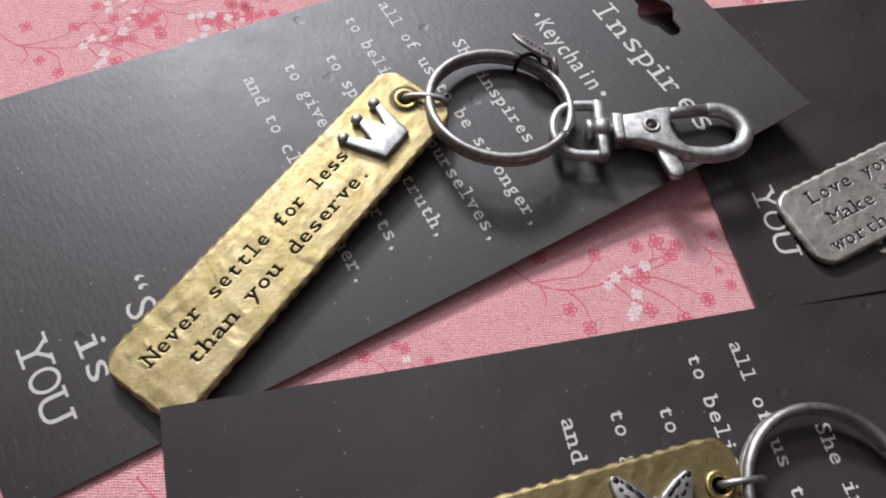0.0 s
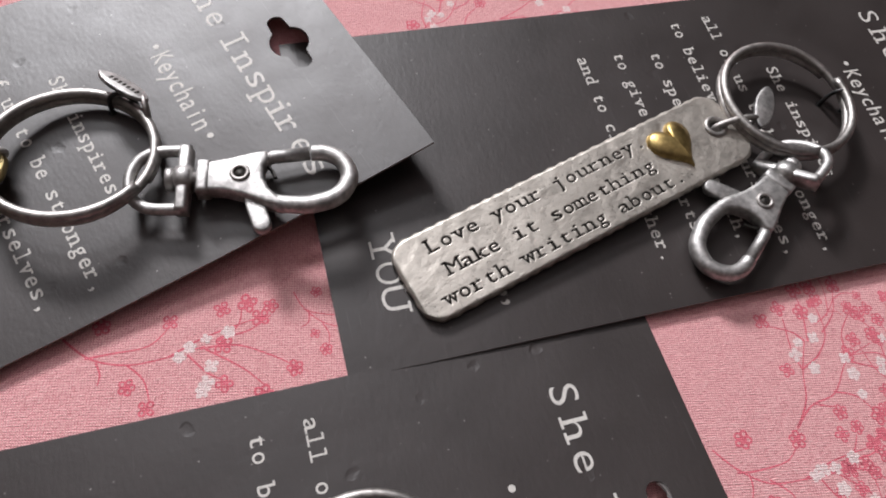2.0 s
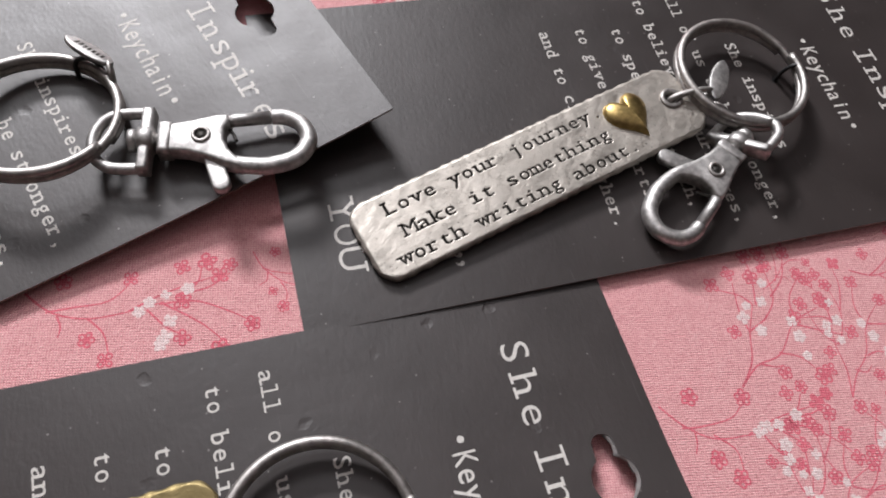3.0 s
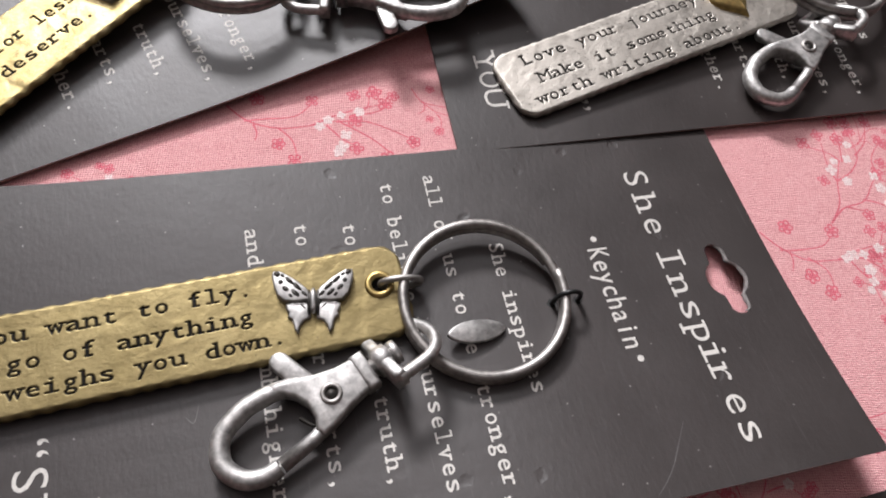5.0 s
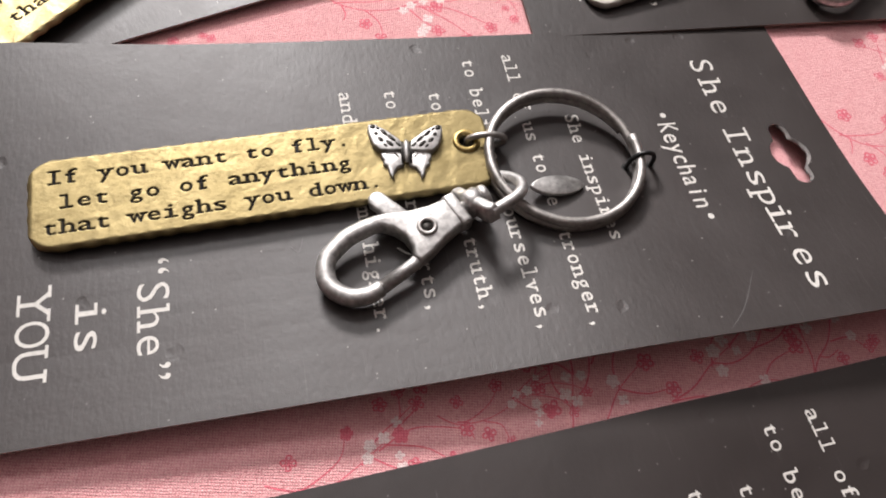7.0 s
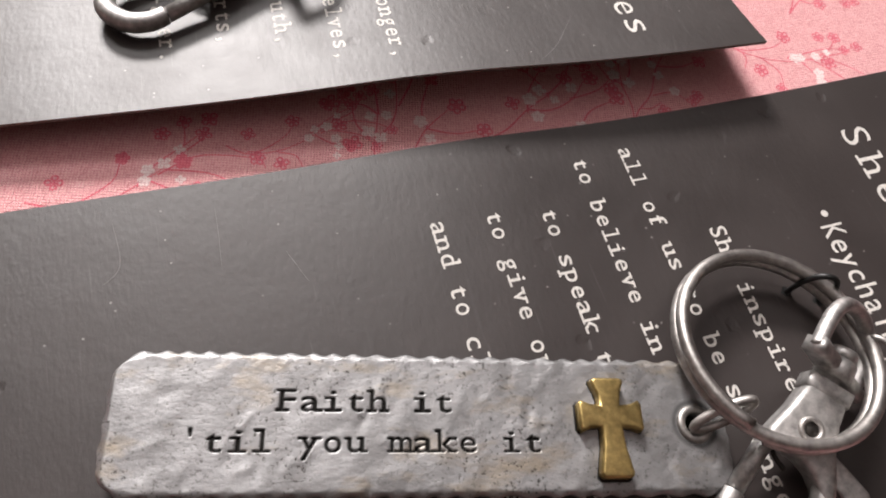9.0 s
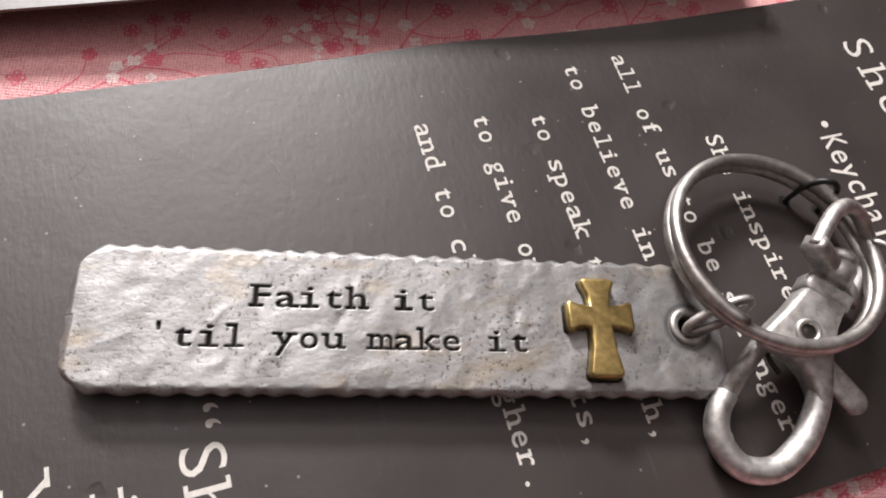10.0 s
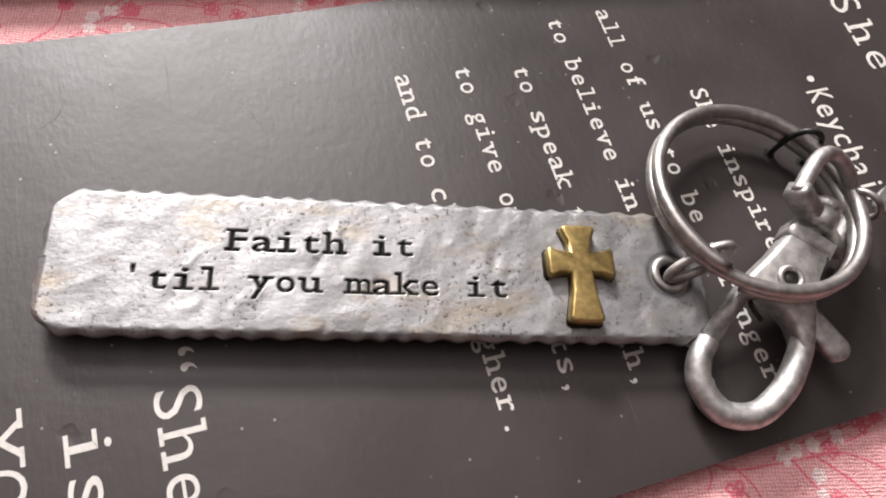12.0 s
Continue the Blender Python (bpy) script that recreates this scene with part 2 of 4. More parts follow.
# letter: feet as (where across the letter, line b base x mid a top d below, reach left, reach right)
FEET = {
    "a": ["1b01"], "b": ["0a10"], "d": ["1a10", "1b01"], "f": ["mb11"], "h": ["0a10", "0b11", "1b11"], "i": ["mb22", "mx20"],
    "k": ["0a10", "0b11", "1b11", "1x11"], "l": ["mb22", "ma20"], "m": ["0x10", "0b11", "1b11", "mb11"], "n": ["0x10", "0b11", "1b11"],
    "p": ["0x10", "0d11"], "r": ["0x10", "0b12"], "u": ["0x10", "1x10", "1b01"], "v": ["0x11", "1x11"], "w": ["0x11", "1x11"],
    "y": ["0x11", "1x11"], "j": ["mx20"], "I": ["ma22", "mb22"], "L": ["0b11", "0a11", "1b00"], "M": ["0b11", "1b11", "0a10", "1a01"],
    "N": ["0b11", "1a11", "0a10"], "F": ["0b12", "0a10"], "Y": ["0a11", "1a11", "mb22"], "U": ["0a11", "1a11"],
}
WIDE = {"m": 0.93, "w": 0.93, "M": 0.98, "N": 0.88, "O": 0.86, "U": 0.90, "Y": 0.92, "i": 0.22, "l": 0.13, "j": 0.30, "I": 0.14, "t": 0.66, "r": 0.60, "f": 0.66, "a": 0.80}
MARKS = ".,'\u201c\u201d\u2022"


def typed(line, pitch, height, x0, y0, slab_feet=True, weight=0.0, middles=None):
    """Verts (x, y) and triangles of a typed line, from x0 on the base line y0. height: that of capitals."""
    cap = glyph("I")[0][:, 1].max()
    xh = glyph("x")[0][:, 1].max()
    k = height / cap
    verts, tris = [], []

    def bar(xa, xb, ya, yb):
        n = len(verts)
        verts.extend([(xa, ya), (xb, ya), (xb, yb), (xa, yb)])
        tris.extend([(n, n + 1, n + 2), (n, n + 2, n + 3)])

    for i, ch in enumerate(line):
        if ch == " ":
            continue
        co, tri, lo, hi = glyph(ch, weight)
        mid = middles[i] if middles else x0 + (i + 0.5) * pitch
        if ch in MARKS:
            w = (hi - lo) * k * 1.15
        else:
            w = WIDE.get(ch, 0.69) * pitch if slab_feet else min((hi - lo) * k * 0.9, pitch * 0.88)
        n = len(verts)
        for x, y in co:
            verts.append((mid + ((x - lo) / (hi - lo) - 0.5) * w, y0 + y * k))
        tris.extend([tuple(n + q for q in t) for t in tri])
        if slab_feet:
            thick, reach = (0.105 + 2 * weight) * height, 0.15 * pitch
            stem = 0.06 * height
            for foot in FEET.get(ch, []):
                where, row, left, right = foot[0], foot[1], int(foot[2]), int(foot[3])
                x = {"0": mid - w / 2 + stem, "m": mid, "1": mid + w / 2 - stem}[where]
                y = {"b": y0, "x": y0 + xh * k - thick, "a": y0 + cap * k - thick, "d": y0 + co[:, 1].min() * k}[row]
                bar(x - stem - left * reach, x + stem + right * reach, y, y + thick)
    return verts, tris


# ---- the room, the table and its cloth ----
def box(name, lo, hi, material, label, category, kind="structure"):
    bm = bmesh.new()
    bmesh.ops.create_cube(bm, size=1.0)
    for v in bm.verts:
        v.co = [(a if c < 0 else b) / MM for c, a, b in zip(v.co, lo, hi)]
    ob = part(name, bm, material, None, smooth=False)
    return tagged(ob, label, category, kind=kind)


X0, X1, Y0, Y1, Z0, Z1 = -2.2, 2.2, -2.6, WALL_Y, -0.76, 2.05
box("floor", (X0, Y0, Z0 - 0.1), (X1, Y1 + 0.12, Z0), WOOD, "brown wooden room floor under the table", "floor")
box("wall_south", (X0, Y0 - 0.12, Z0), (X1, Y0, Z1), WALL, "plain painted wall behind the camera", "wall")
box("wall_west", (X0 - 0.12, Y0, Z0), (X0, Y1 + 0.12, Z1), WALL, "plain painted side wall of the room", "wall")
box("wall_east", (X1, Y0, Z0), (X1 + 0.12, Y1 + 0.12, Z1), WALL, "plain painted side wall of the room", "wall")


def panels(name, label, category, pieces):
    """A wall or ceiling round its opening, of one mesh."""
    bm = bmesh.new()
    for lo, hi in pieces:
        made = bmesh.ops.create_cube(bm, size=1.0)
        for v in made["verts"]:
            v.co = [(a if c < 0 else b) / MM for c, a, b in zip(v.co, lo, hi)]
    return tagged(part(name, bm, WALL, None, smooth=False), label, category, kind="structure")


(lx, lz, lw, lh, *_), (hx, hz, hw, hh, *_) = WINDOWS
w1, w2, w3, w4 = hx - hw / 2, lx - lw / 2, lx + lw / 2, hx + hw / 2
z1, z2, z3, z4 = lz - lh / 2, lz + lh / 2, hz - hh / 2, hz + hh / 2
panels("wall_north", "plain painted wall round two window openings", "wall", [((a, Y1, b), (c, Y1 + 0.12, d)) for a, c, b, d in (
    (X0, w1, Z0, Z1), (w4, X1, Z0, Z1), (w1, w4, z4, Z1), (w1, w4, z2, z3), (w1, w2, z1, z2), (w3, w4, z1, z2), (w1, w4, Z0, z1))])
box("ceiling", (X0, Y0, Z1), (X1, Y1 + 0.12, Z1 + 0.1), CEILING, "white painted ceiling of the room", "ceiling")

table = tagged(new("table"), "wooden table covered by a pink printed cloth", "table")
table.location = (0.0, 0.0, Z0)
top = slab([(-600, -450), (600, -450), (600, 450), (-600, 450)], 722, 758, 4)
part("tabletop", top, WOOD, table, smooth=False)
for sx in (-1, 1):
    for sy in (-1, 1):
        x, y = sx * 550, sy * 400
        part("leg", slab([(x - 30, y - 30), (x + 30, y - 30), (x + 30, y + 30), (x - 30, y + 30)], 0, 722, 0), WOOD, table, smooth=False)


def lay_cloth():
    nx, ny = 90, 70
    verts = [(-590 + 1180 * i / nx, -440 + 880 * j / ny, 0.0) for j in range(ny + 1) for i in range(nx + 1)]
    verts = [(x, y, 0.15 * noise.noise(Vector((x / 60, y / 60, 0)))) for x, y, z in verts]
    faces = [(j * (nx + 1) + i, j * (nx + 1) + i + 1, (j + 1) * (nx + 1) + i + 1, (j + 1) * (nx + 1) + i) for j in range(ny) for i in range(nx)]
    n = len(verts)
    edge = [(-590, -440), (590, -440), (590, 440), (-590, 440)]
    verts += [(x, y, -1.6) for x, y in edge]
    faces.append((n + 3, n + 2, n + 1, n))
    corner = [0, nx, (ny + 1) * (nx + 1) - 1, ny * (nx + 1)]
    for a in range(4):
        b = (a + 1) % 4
        faces.append((corner[b], corner[a], n + a, n + b))
    ob = put("tablecloth", mesh_from("tablecloth", verts, faces, FABRIC, smooth=True))
    return tagged(ob, "pink cotton cloth printed with red flower sprigs", "tablecloth")


tablecloth = lay_cloth()


# ---- the cloth's printed sprigs ----
def sprig(kind, base, aim, size, lines, blossoms, whites, seed):
    """Adds one printed sprig: curving stems from a base, small red blossoms at their ends and white ones between."""
    r = random.Random(seed)
    bx, by = base
    ca, sa = math.cos(aim), math.sin(aim)

    def at(x, y):
        return (bx + size * (x * ca - y * sa), by + size * (x * sa + y * ca))

    if kind == "long":
        stems = [[(0, 0), (5, -3.2), (12, -4.0), (19, -2.0), (25, 0.5)], [(5, -3.2), (9, -2.4), (15, 0.5), (18, 4.2)], [(12, -4), (16, -6), (17.5, -10)],
                 [(7, -3.6), (8.4, -6), (8, -8.4)], [(19, -2), (24, 1.8), (29, 5), (33, 6.5)], [(24, 0), (31, 1.8), (38, 0.4), (42, -1.6)],
                 [(22, -1), (26, -4.5), (30, -5)], [(27, 2), (30, 5.5), (31, 9)], [(25, 0.5), (33, -2.6), (37, -6.2)], [(28, 3), (33, 5), (36, 8.4)]]
        ends = [(18, 5), (17.5, -11), (12.5, -8), (34, 7.2), (42.5, -2), (30, -6), (31.5, 10), (37.5, -7), (36.5, 9.5), (6, 3), (29, 1.4), (27, 8.6)]
        pale = [(21, -1.2), (25.5, 1.8), (27, -3.0), (27.2, -5.6), (26.4, -8), (29.5, 4.0), (22.5, 0.6)]
    else:
        stems = [[(0, 0), (6, 1.2), (12, 4), (18, 6.0)], [(0, 0), (6, -0.6), (12, -3.2), (20, -3.0), (27, -5.5)], [(12, 4), (17, 2.8), (22, 4), (27, 7.4)], [(18, 6), (23, 9), (26, 12)],
                 [(12, 4), (14, 8), (19, 12.5)], [(12, -3.2), (14, -7), (13.5, -11)], [(20, -3), (24, 0), (30, 1)], [(20, -3), (22, -8), (25, -12)], [(7, -0.8), (8, -3.4), (10, -5)],
                 [(22, 4), (28, 4), (33, 6)], [(18, 6), (18, 9), (16, 14)]]
        ends = [(28, 8), (26.5, 13), (20, 13.4), (13.5, -12), (31, 1), (26, -13), (34, 6.4), (16, 15), (10, 6.4), (8.5, -6), (23, 9.6), (28, -6.2), (29, 10.6), (16, -13.5)]
        pale = [(14, 6), (17, 7.4), (19, 4.6), (20.5, -2), (13.6, 2.6), (18, -4.6), (23, 6.4), (15, -8.4)]
    for s in stems:
        pts = [at(*p) for p in (q[:2] for q in spline([(x + r.uniform(-.5, .5) * (x > 0), y + r.uniform(-.5, .5) * (x > 0), 0) for x, y in s], 7))]
        n = len(pts)
        for i in range(n - 1):
            (xa, ya), (xb, yb) = pts[i], pts[i + 1]
            d = math.hypot(xb - xa, yb - ya) or 1
            w0, w1 = size * 0.22 * (1 - 0.5 * i / n), size * 0.22 * (1 - 0.55 * (i + 1) / n)
            nx, ny = -(yb - ya) / d, (xb - xa) / d
            lines.append([(xa + nx * w0, ya + ny * w0), (xa - nx * w0, ya - ny * w0), (xb - nx * w1, yb - ny * w1), (xb + nx * w1, yb + ny * w1)])

    def petals(cx, cy, reach, out, count, hollow):
        turn = r.uniform(0, 6.3)
        for k in range(count):
            a = turn + 2 * math.pi * k / count
            px, py = cx + reach * 0.62 * math.cos(a), cy + reach * 0.62 * math.sin(a)
            rim = [(px + reach * 0.46 * math.cos(t) * r.uniform(0.85, 1.15), py + reach * 0.46 * math.sin(t) * r.uniform(0.85, 1.15)) for t in (2 * math.pi * j / 8 for j in range(8))]
            if hollow:
                inner = [(px + (x - px) * 0.45, py + (y - py) * 0.45) for x, y in rim]
                for j in range(8):
                    out.append([rim[j], rim[(j + 1) % 8], inner[(j + 1) % 8], inner[j]])
            else:
                out.append(rim)
        out.append([(cx + reach * 0.24 * math.cos(t), cy + reach * 0.24 * math.sin(t)) for t in (2 * math.pi * j / 6 for j in range(6))])

    for x, y in ends:
        cx, cy = at(x + r.uniform(-.6, .6), y + r.uniform(-.6, .6))
        petals(cx, cy, size * r.uniform(1.45, 1.95), blossoms, r.choice((4, 5)), r.random() < 0.93)
    for x, y in pale:
        cx, cy = at(x + r.uniform(-.6, .6), y + r.uniform(-.6, .6))
        petals(cx, cy, size * r.uniform(1.0, 1.5), whites, r.choice((4, 5)), False)


def print_sprigs():
    stems, blossoms, whites = [], [], []
    # kind, base, aim in degrees, size
    plan = [("long", -51, 44, -6, 0.90), ("fan", 74.5, 24.5, 49, 0.93), ("long", 57.5, 21.5, -13, 0.88), ("long", -49.5, -57.5, 20, 0.74), ("fan", -4, -54, 62, 0.85), ("fan", 15.5, -42, 22, 0.85),
            ("long", 62, -13, -14, 0.8), ("fan", 80, -6, 58, 0.8), ("long", -154, 93.5, -3, 0.8), ("long", -130, 109, -28, 0.75), ("fan", 8, 106, 40, 0.8), ("long", 38, -106, -12, 0.8),
            ("long", 58, -122, 10, 0.8), ("fan", -70, -46, 80, 0.8), ("long", 104, 48, 20, 0.8), ("fan", 92, 4, 30, 0.75), ("long", -168, 66, 10, 0.8), ("fan", -60, 24, 200, 0.6), ("long", -112, 6, -10, 0.8), ("long", -100, 118, 8, 0.8),
            ("fan", 30, 118, 20, 0.8), ("long", 100, -30, 5, 0.8), ("long", -78, -64, -30, 0.75), ("fan", -140, 30, 40, 0.8), ("fan", 96, 22, 70, 0.8), ("long", 84, 44, 60, 0.6), ("long", -14, 52, -30, 0.6), ("fan", 42, -38, 75, 0.8), ("long", -24, -46, 15, 0.6), ("fan", -140, 96, 30, 0.6), ("fan", -110, 84, 60, 0.7)]
    for i, (kind, x, y, aim, size) in enumerate(plan):
        sprig(kind, (x, y + 2.8), radians(aim), size, stems, blossoms, whites, 11 + i)
    for name, shapes, material, lift in (("sprig_print", stems, PRINT_RED, 0.020), ("blossom_print", blossoms, PRINT_RED, 0.024), ("pale_blossom_print", whites, PRINT_WHITE, 0.028)):
        verts, faces = [], []
        for poly in shapes:
            n = len(verts)
            verts.extend([(x, y, 0.15 * noise.noise(Vector((x / 60, y / 60, 0))) + lift) for x, y in poly])
            faces.append(tuple(range(n, n + len(poly))))
        me = mesh_from(name, verts, faces, material)
        ob = put(name, me, tablecloth)
        tagged(ob, kind="stuff")


print_sprigs()


# ---- the display cards ----
# card: x y of its first bullet (mm), turn, height there, rise across, rise along, curl of its top end, twist, cupping of its near edge
CARDS = {
    "one": (-41.93, 106.95, -60.829, 0.634, 0.0089, -0.0296, 0.000819, 0.000935, -0.00030),
    "two": (111.06, 110.02, -79.152, 1.717, 0.0040, 0.0043, 0.000058, 0.000058, -0.00000),
    "three": (21.05, 19.46, -78.527, 1.632, -0.0004, -0.0089, 0.000160, 0.000939, 0.00160),
    "four": (71.23, -50.76, -75.548, 1.477, 0.0025, 0.0008, 0.000597, 0.000139, 0.00000),
}
# places where a card has buckled: across, along, height, breadth
BUCKLES = {"three": [(47.0, -24.0, 1.5, 22.0), (-24.3, -127.0, 2.2, 24.0)], "four": [(-23.0, -56.0, 1.2, 20.0)]}
U0, U1, V0, V1 = -24.3, 48.7, -127.0, 34.1
THICK = 0.55


def surface(card, u, v):
    x, y, turn, z, across, along, curl, twist, cup = CARDS[card]
    bend = max(v + 50.0, 0.0)
    for bu, bv, high, wide in BUCKLES.get(card, ()):
        z += high * math.exp(-((v - bv) / wide) ** 2) * min(max(1.0 - abs(u - bu) / 60.0, 0.0), 1.0)
    return z + across * u + along * v + curl * bend * bend + twist * u * (v + 50.0) + cup * max(u, 0.0) ** 2


def card_pose(card):
    x, y, turn = CARDS[card][:3]
    return pose(x * MM, y * MM, 0, 0, 0, turn)


def hang_hole(v):
    """The hanging slot's half width at the height v, or None."""
    y = v - 23.0
    wide = 5.7 + math.sqrt(max(1.9 ** 2 - y * y, 0)) if abs(y) < 1.9 else 0.0
    middle = math.sqrt(max(4.0 ** 2 - y * y, 0)) if abs(y) < 4.0 else 0.0
    return max(wide, middle)


TEXT = [  # words, start across, base line, pitch, height of capitals, typewriter feet
    ("She Inspires", -14.4, 11.3, 4.75, 5.0, True),
    ("She inspires", -2.25, -20.8, 2.515, 2.75, True),
    ("all of us to be stronger,", -18.9, -29.9, 2.535, 2.75, True),
    ("to believe in ourselves,", -18.2, -38.5, 2.57, 2.75, True),
    ("to speak the truth,", -10.3, -46.9, 2.555, 2.75, True),
    ("to give our hearts,", -11.4, -55.6, 2.54, 2.75, True),
    ("and to climb higher.", -11.4, -64.3, 2.55, 2.75, True),
    ("\u201cShe\u201d", 19.4, -100.9, 4.56, 4.9, True),
    ("is", 26.3, -110.0, 4.6, 4.9, True),
    ("YOU", 23.5, -118.5, 5.0, 4.9, True),
]
# the wide title is set by hand: the middle of each of its letters
TITLE = (-12.6, -6.6, -1.1, 2.8, 6.6, 12.2, 17.5, 22.3, 26.3, 30.5, 36.0, 41.0)


def display_card(card, label, ties):
    base = card_pose(card)
    rows = sorted({round(V0 + (V1 - V0) * i / 110, 3) for i in range(111)} | {round(23.0 - 4.0 + 8.0 * i / 32, 3) for i in range(33)})
    bm = bmesh.new()
    lines = []
    for v in rows:
        h = hang_hole(v)
        left, right = 12.4 - h, 12.4 + h
        us = [U0 + (left - U0) * i / 8 for i in range(9)] + [right + (U1 - right) * i / 8 for i in range(9)]
        lines.append([bm.verts.new((u, v, surface(card, u, v))) for u in us])
    for i in range(len(rows) - 1):
        open_here = hang_hole(rows[i]) > 0 or hang_hole(rows[i + 1]) > 0
        for k in range(17):
            if k == 8 and open_here:
                continue
            bm.faces.new((lines[i][k], lines[i][k + 1], lines[i + 1][k + 1], lines[i + 1][k]))
    bmesh.ops.remove_doubles(bm, verts=bm.verts, dist=0.001)
    bmesh.ops.dissolve_degenerate(bm, dist=0.001, edges=bm.edges)
    top_faces = list(bm.faces)
    ext = bmesh.ops.extrude_face_region(bm, geom=top_faces, use_keep_orig=True)
    for g in ext["geom"]:
        if isinstance(g, bmesh.types.BMVert):
            g.co.z -= THICK
    bmesh.ops.recalc_face_normals(bm, faces=bm.faces)
    for f in bm.faces:
        f.material_index = 1 if abs(f.normal.z) < 0.5 else 0
    ob = part("display_card", bm, CARD, None, smooth=False, m=base)
    ob.data.materials.append(CARD_EDGE)
    tagged(ob, label, "display card", "keychain cards on the cloth")

    def printed(name, verts, tris):
        out = [(x, y, surface(card, x, y) + 0.045) for x, y in verts]
        put(name, mesh_from(name, out, tris, INK), ob)

    for words, u, v, pitch, cap, feet in TEXT:
        printed("printed_line", *typed(words, pitch, cap, u, v, feet, -0.004 if cap > 4 else 0.005, TITLE if len(words) == 12 and cap > 4 else None))
    printed("printed_line", *typed("Keychain", 2.66, 3.9, 1.9, -2.0, False, 0.003))
    for u in (0.0, 25.0):
        rim = [(u + 0.62 * math.cos(t), 0.62 * math.sin(t)) for t in (2 * math.pi * j / 14 for j in range(14))]
        printed("printed_bullet", rim, [tuple(range(14))])
    return ob


# ---- the keychains ----
TAG_L, TAG_W, TAG_T = 78.5, 17.4, 1.7


class Frame:
    """Places on one card: u across, v along, h above its surface, seen from the keychain's base."""

    def __init__(self, card, u, v):
        self.card, self.u, self.v, self.z = card, u, v, surface(card, u, v)
        self.pose = card_pose(card) @ Matrix.Translation((u * MM, v * MM, self.z * MM))

    def at(self, u, v, h):
        return Vector((u - self.u, v - self.v, surface(self.card, u, v) - self.z + h))

    def along(self, a, b, flip=1):
        """The pose of a part whose x axis runs from a to b (u, v, h each); flip -1 lays its left side right."""
        p, q = self.at(*a), self.at(*b)
        x = (q - p).normalized()
        y = Vector((0, 0, 1)).cross(x).normalized()
        z = x.cross(y)
        m = Matrix((x, y * flip, z)).transposed().to_4x4()
        m.translation = p * MM
        return m


def rasterise(lines, step=0.06):
    """A map of the stamped letters over the tag: 1 in a letter, 0 beside it."""
    nx, ny = int(TAG_L / step), int(TAG_W / step)
    img = np.zeros((ny, nx), np.float32)
    for words, x0, y0, pitch, cap in lines:
        verts, tris = typed(words, pitch, cap, x0, y0, True, -0.006)
        p = (np.array(verts) + [TAG_L / 2, TAG_W / 2]) / step
        for t in tris:
            (ax, ay), (bx, by), (cx, cy) = p[list(t)]
            det = (by - cy) * (ax - cx) + (cx - bx) * (ay - cy)
            if abs(det) < 1e-6:
                continue
            i0, i1 = max(int(min(ax, bx, cx)), 0), min(int(max(ax, bx, cx)) + 2, nx)
            j0, j1 = max(int(min(ay, by, cy)), 0), min(int(max(ay, by, cy)) + 2, ny)
            if i1 <= i0 or j1 <= j0:
                continue
            gx, gy = np.meshgrid(np.arange(i0, i1) + 0.5, np.arange(j0, j1) + 0.5)
            l1 = ((by - cy) * (gx - cx) + (cx - bx) * (gy - cy)) / det
            l2 = ((cy - ay) * (gx - cx) + (ax - cx) * (gy - cy)) / det
            img[j0:j1, i0:i1] = np.maximum(img[j0:j1, i0:i1], (l1 > -0.02) & (l2 > -0.02) & (l1 + l2 < 1.02))
    for _ in range(1):
        img = (img + np.roll(img, 1, 0) + np.roll(img, -1, 0) + np.roll(img, 1, 1) + np.roll(img, -1, 1)) / 5
    return img, step


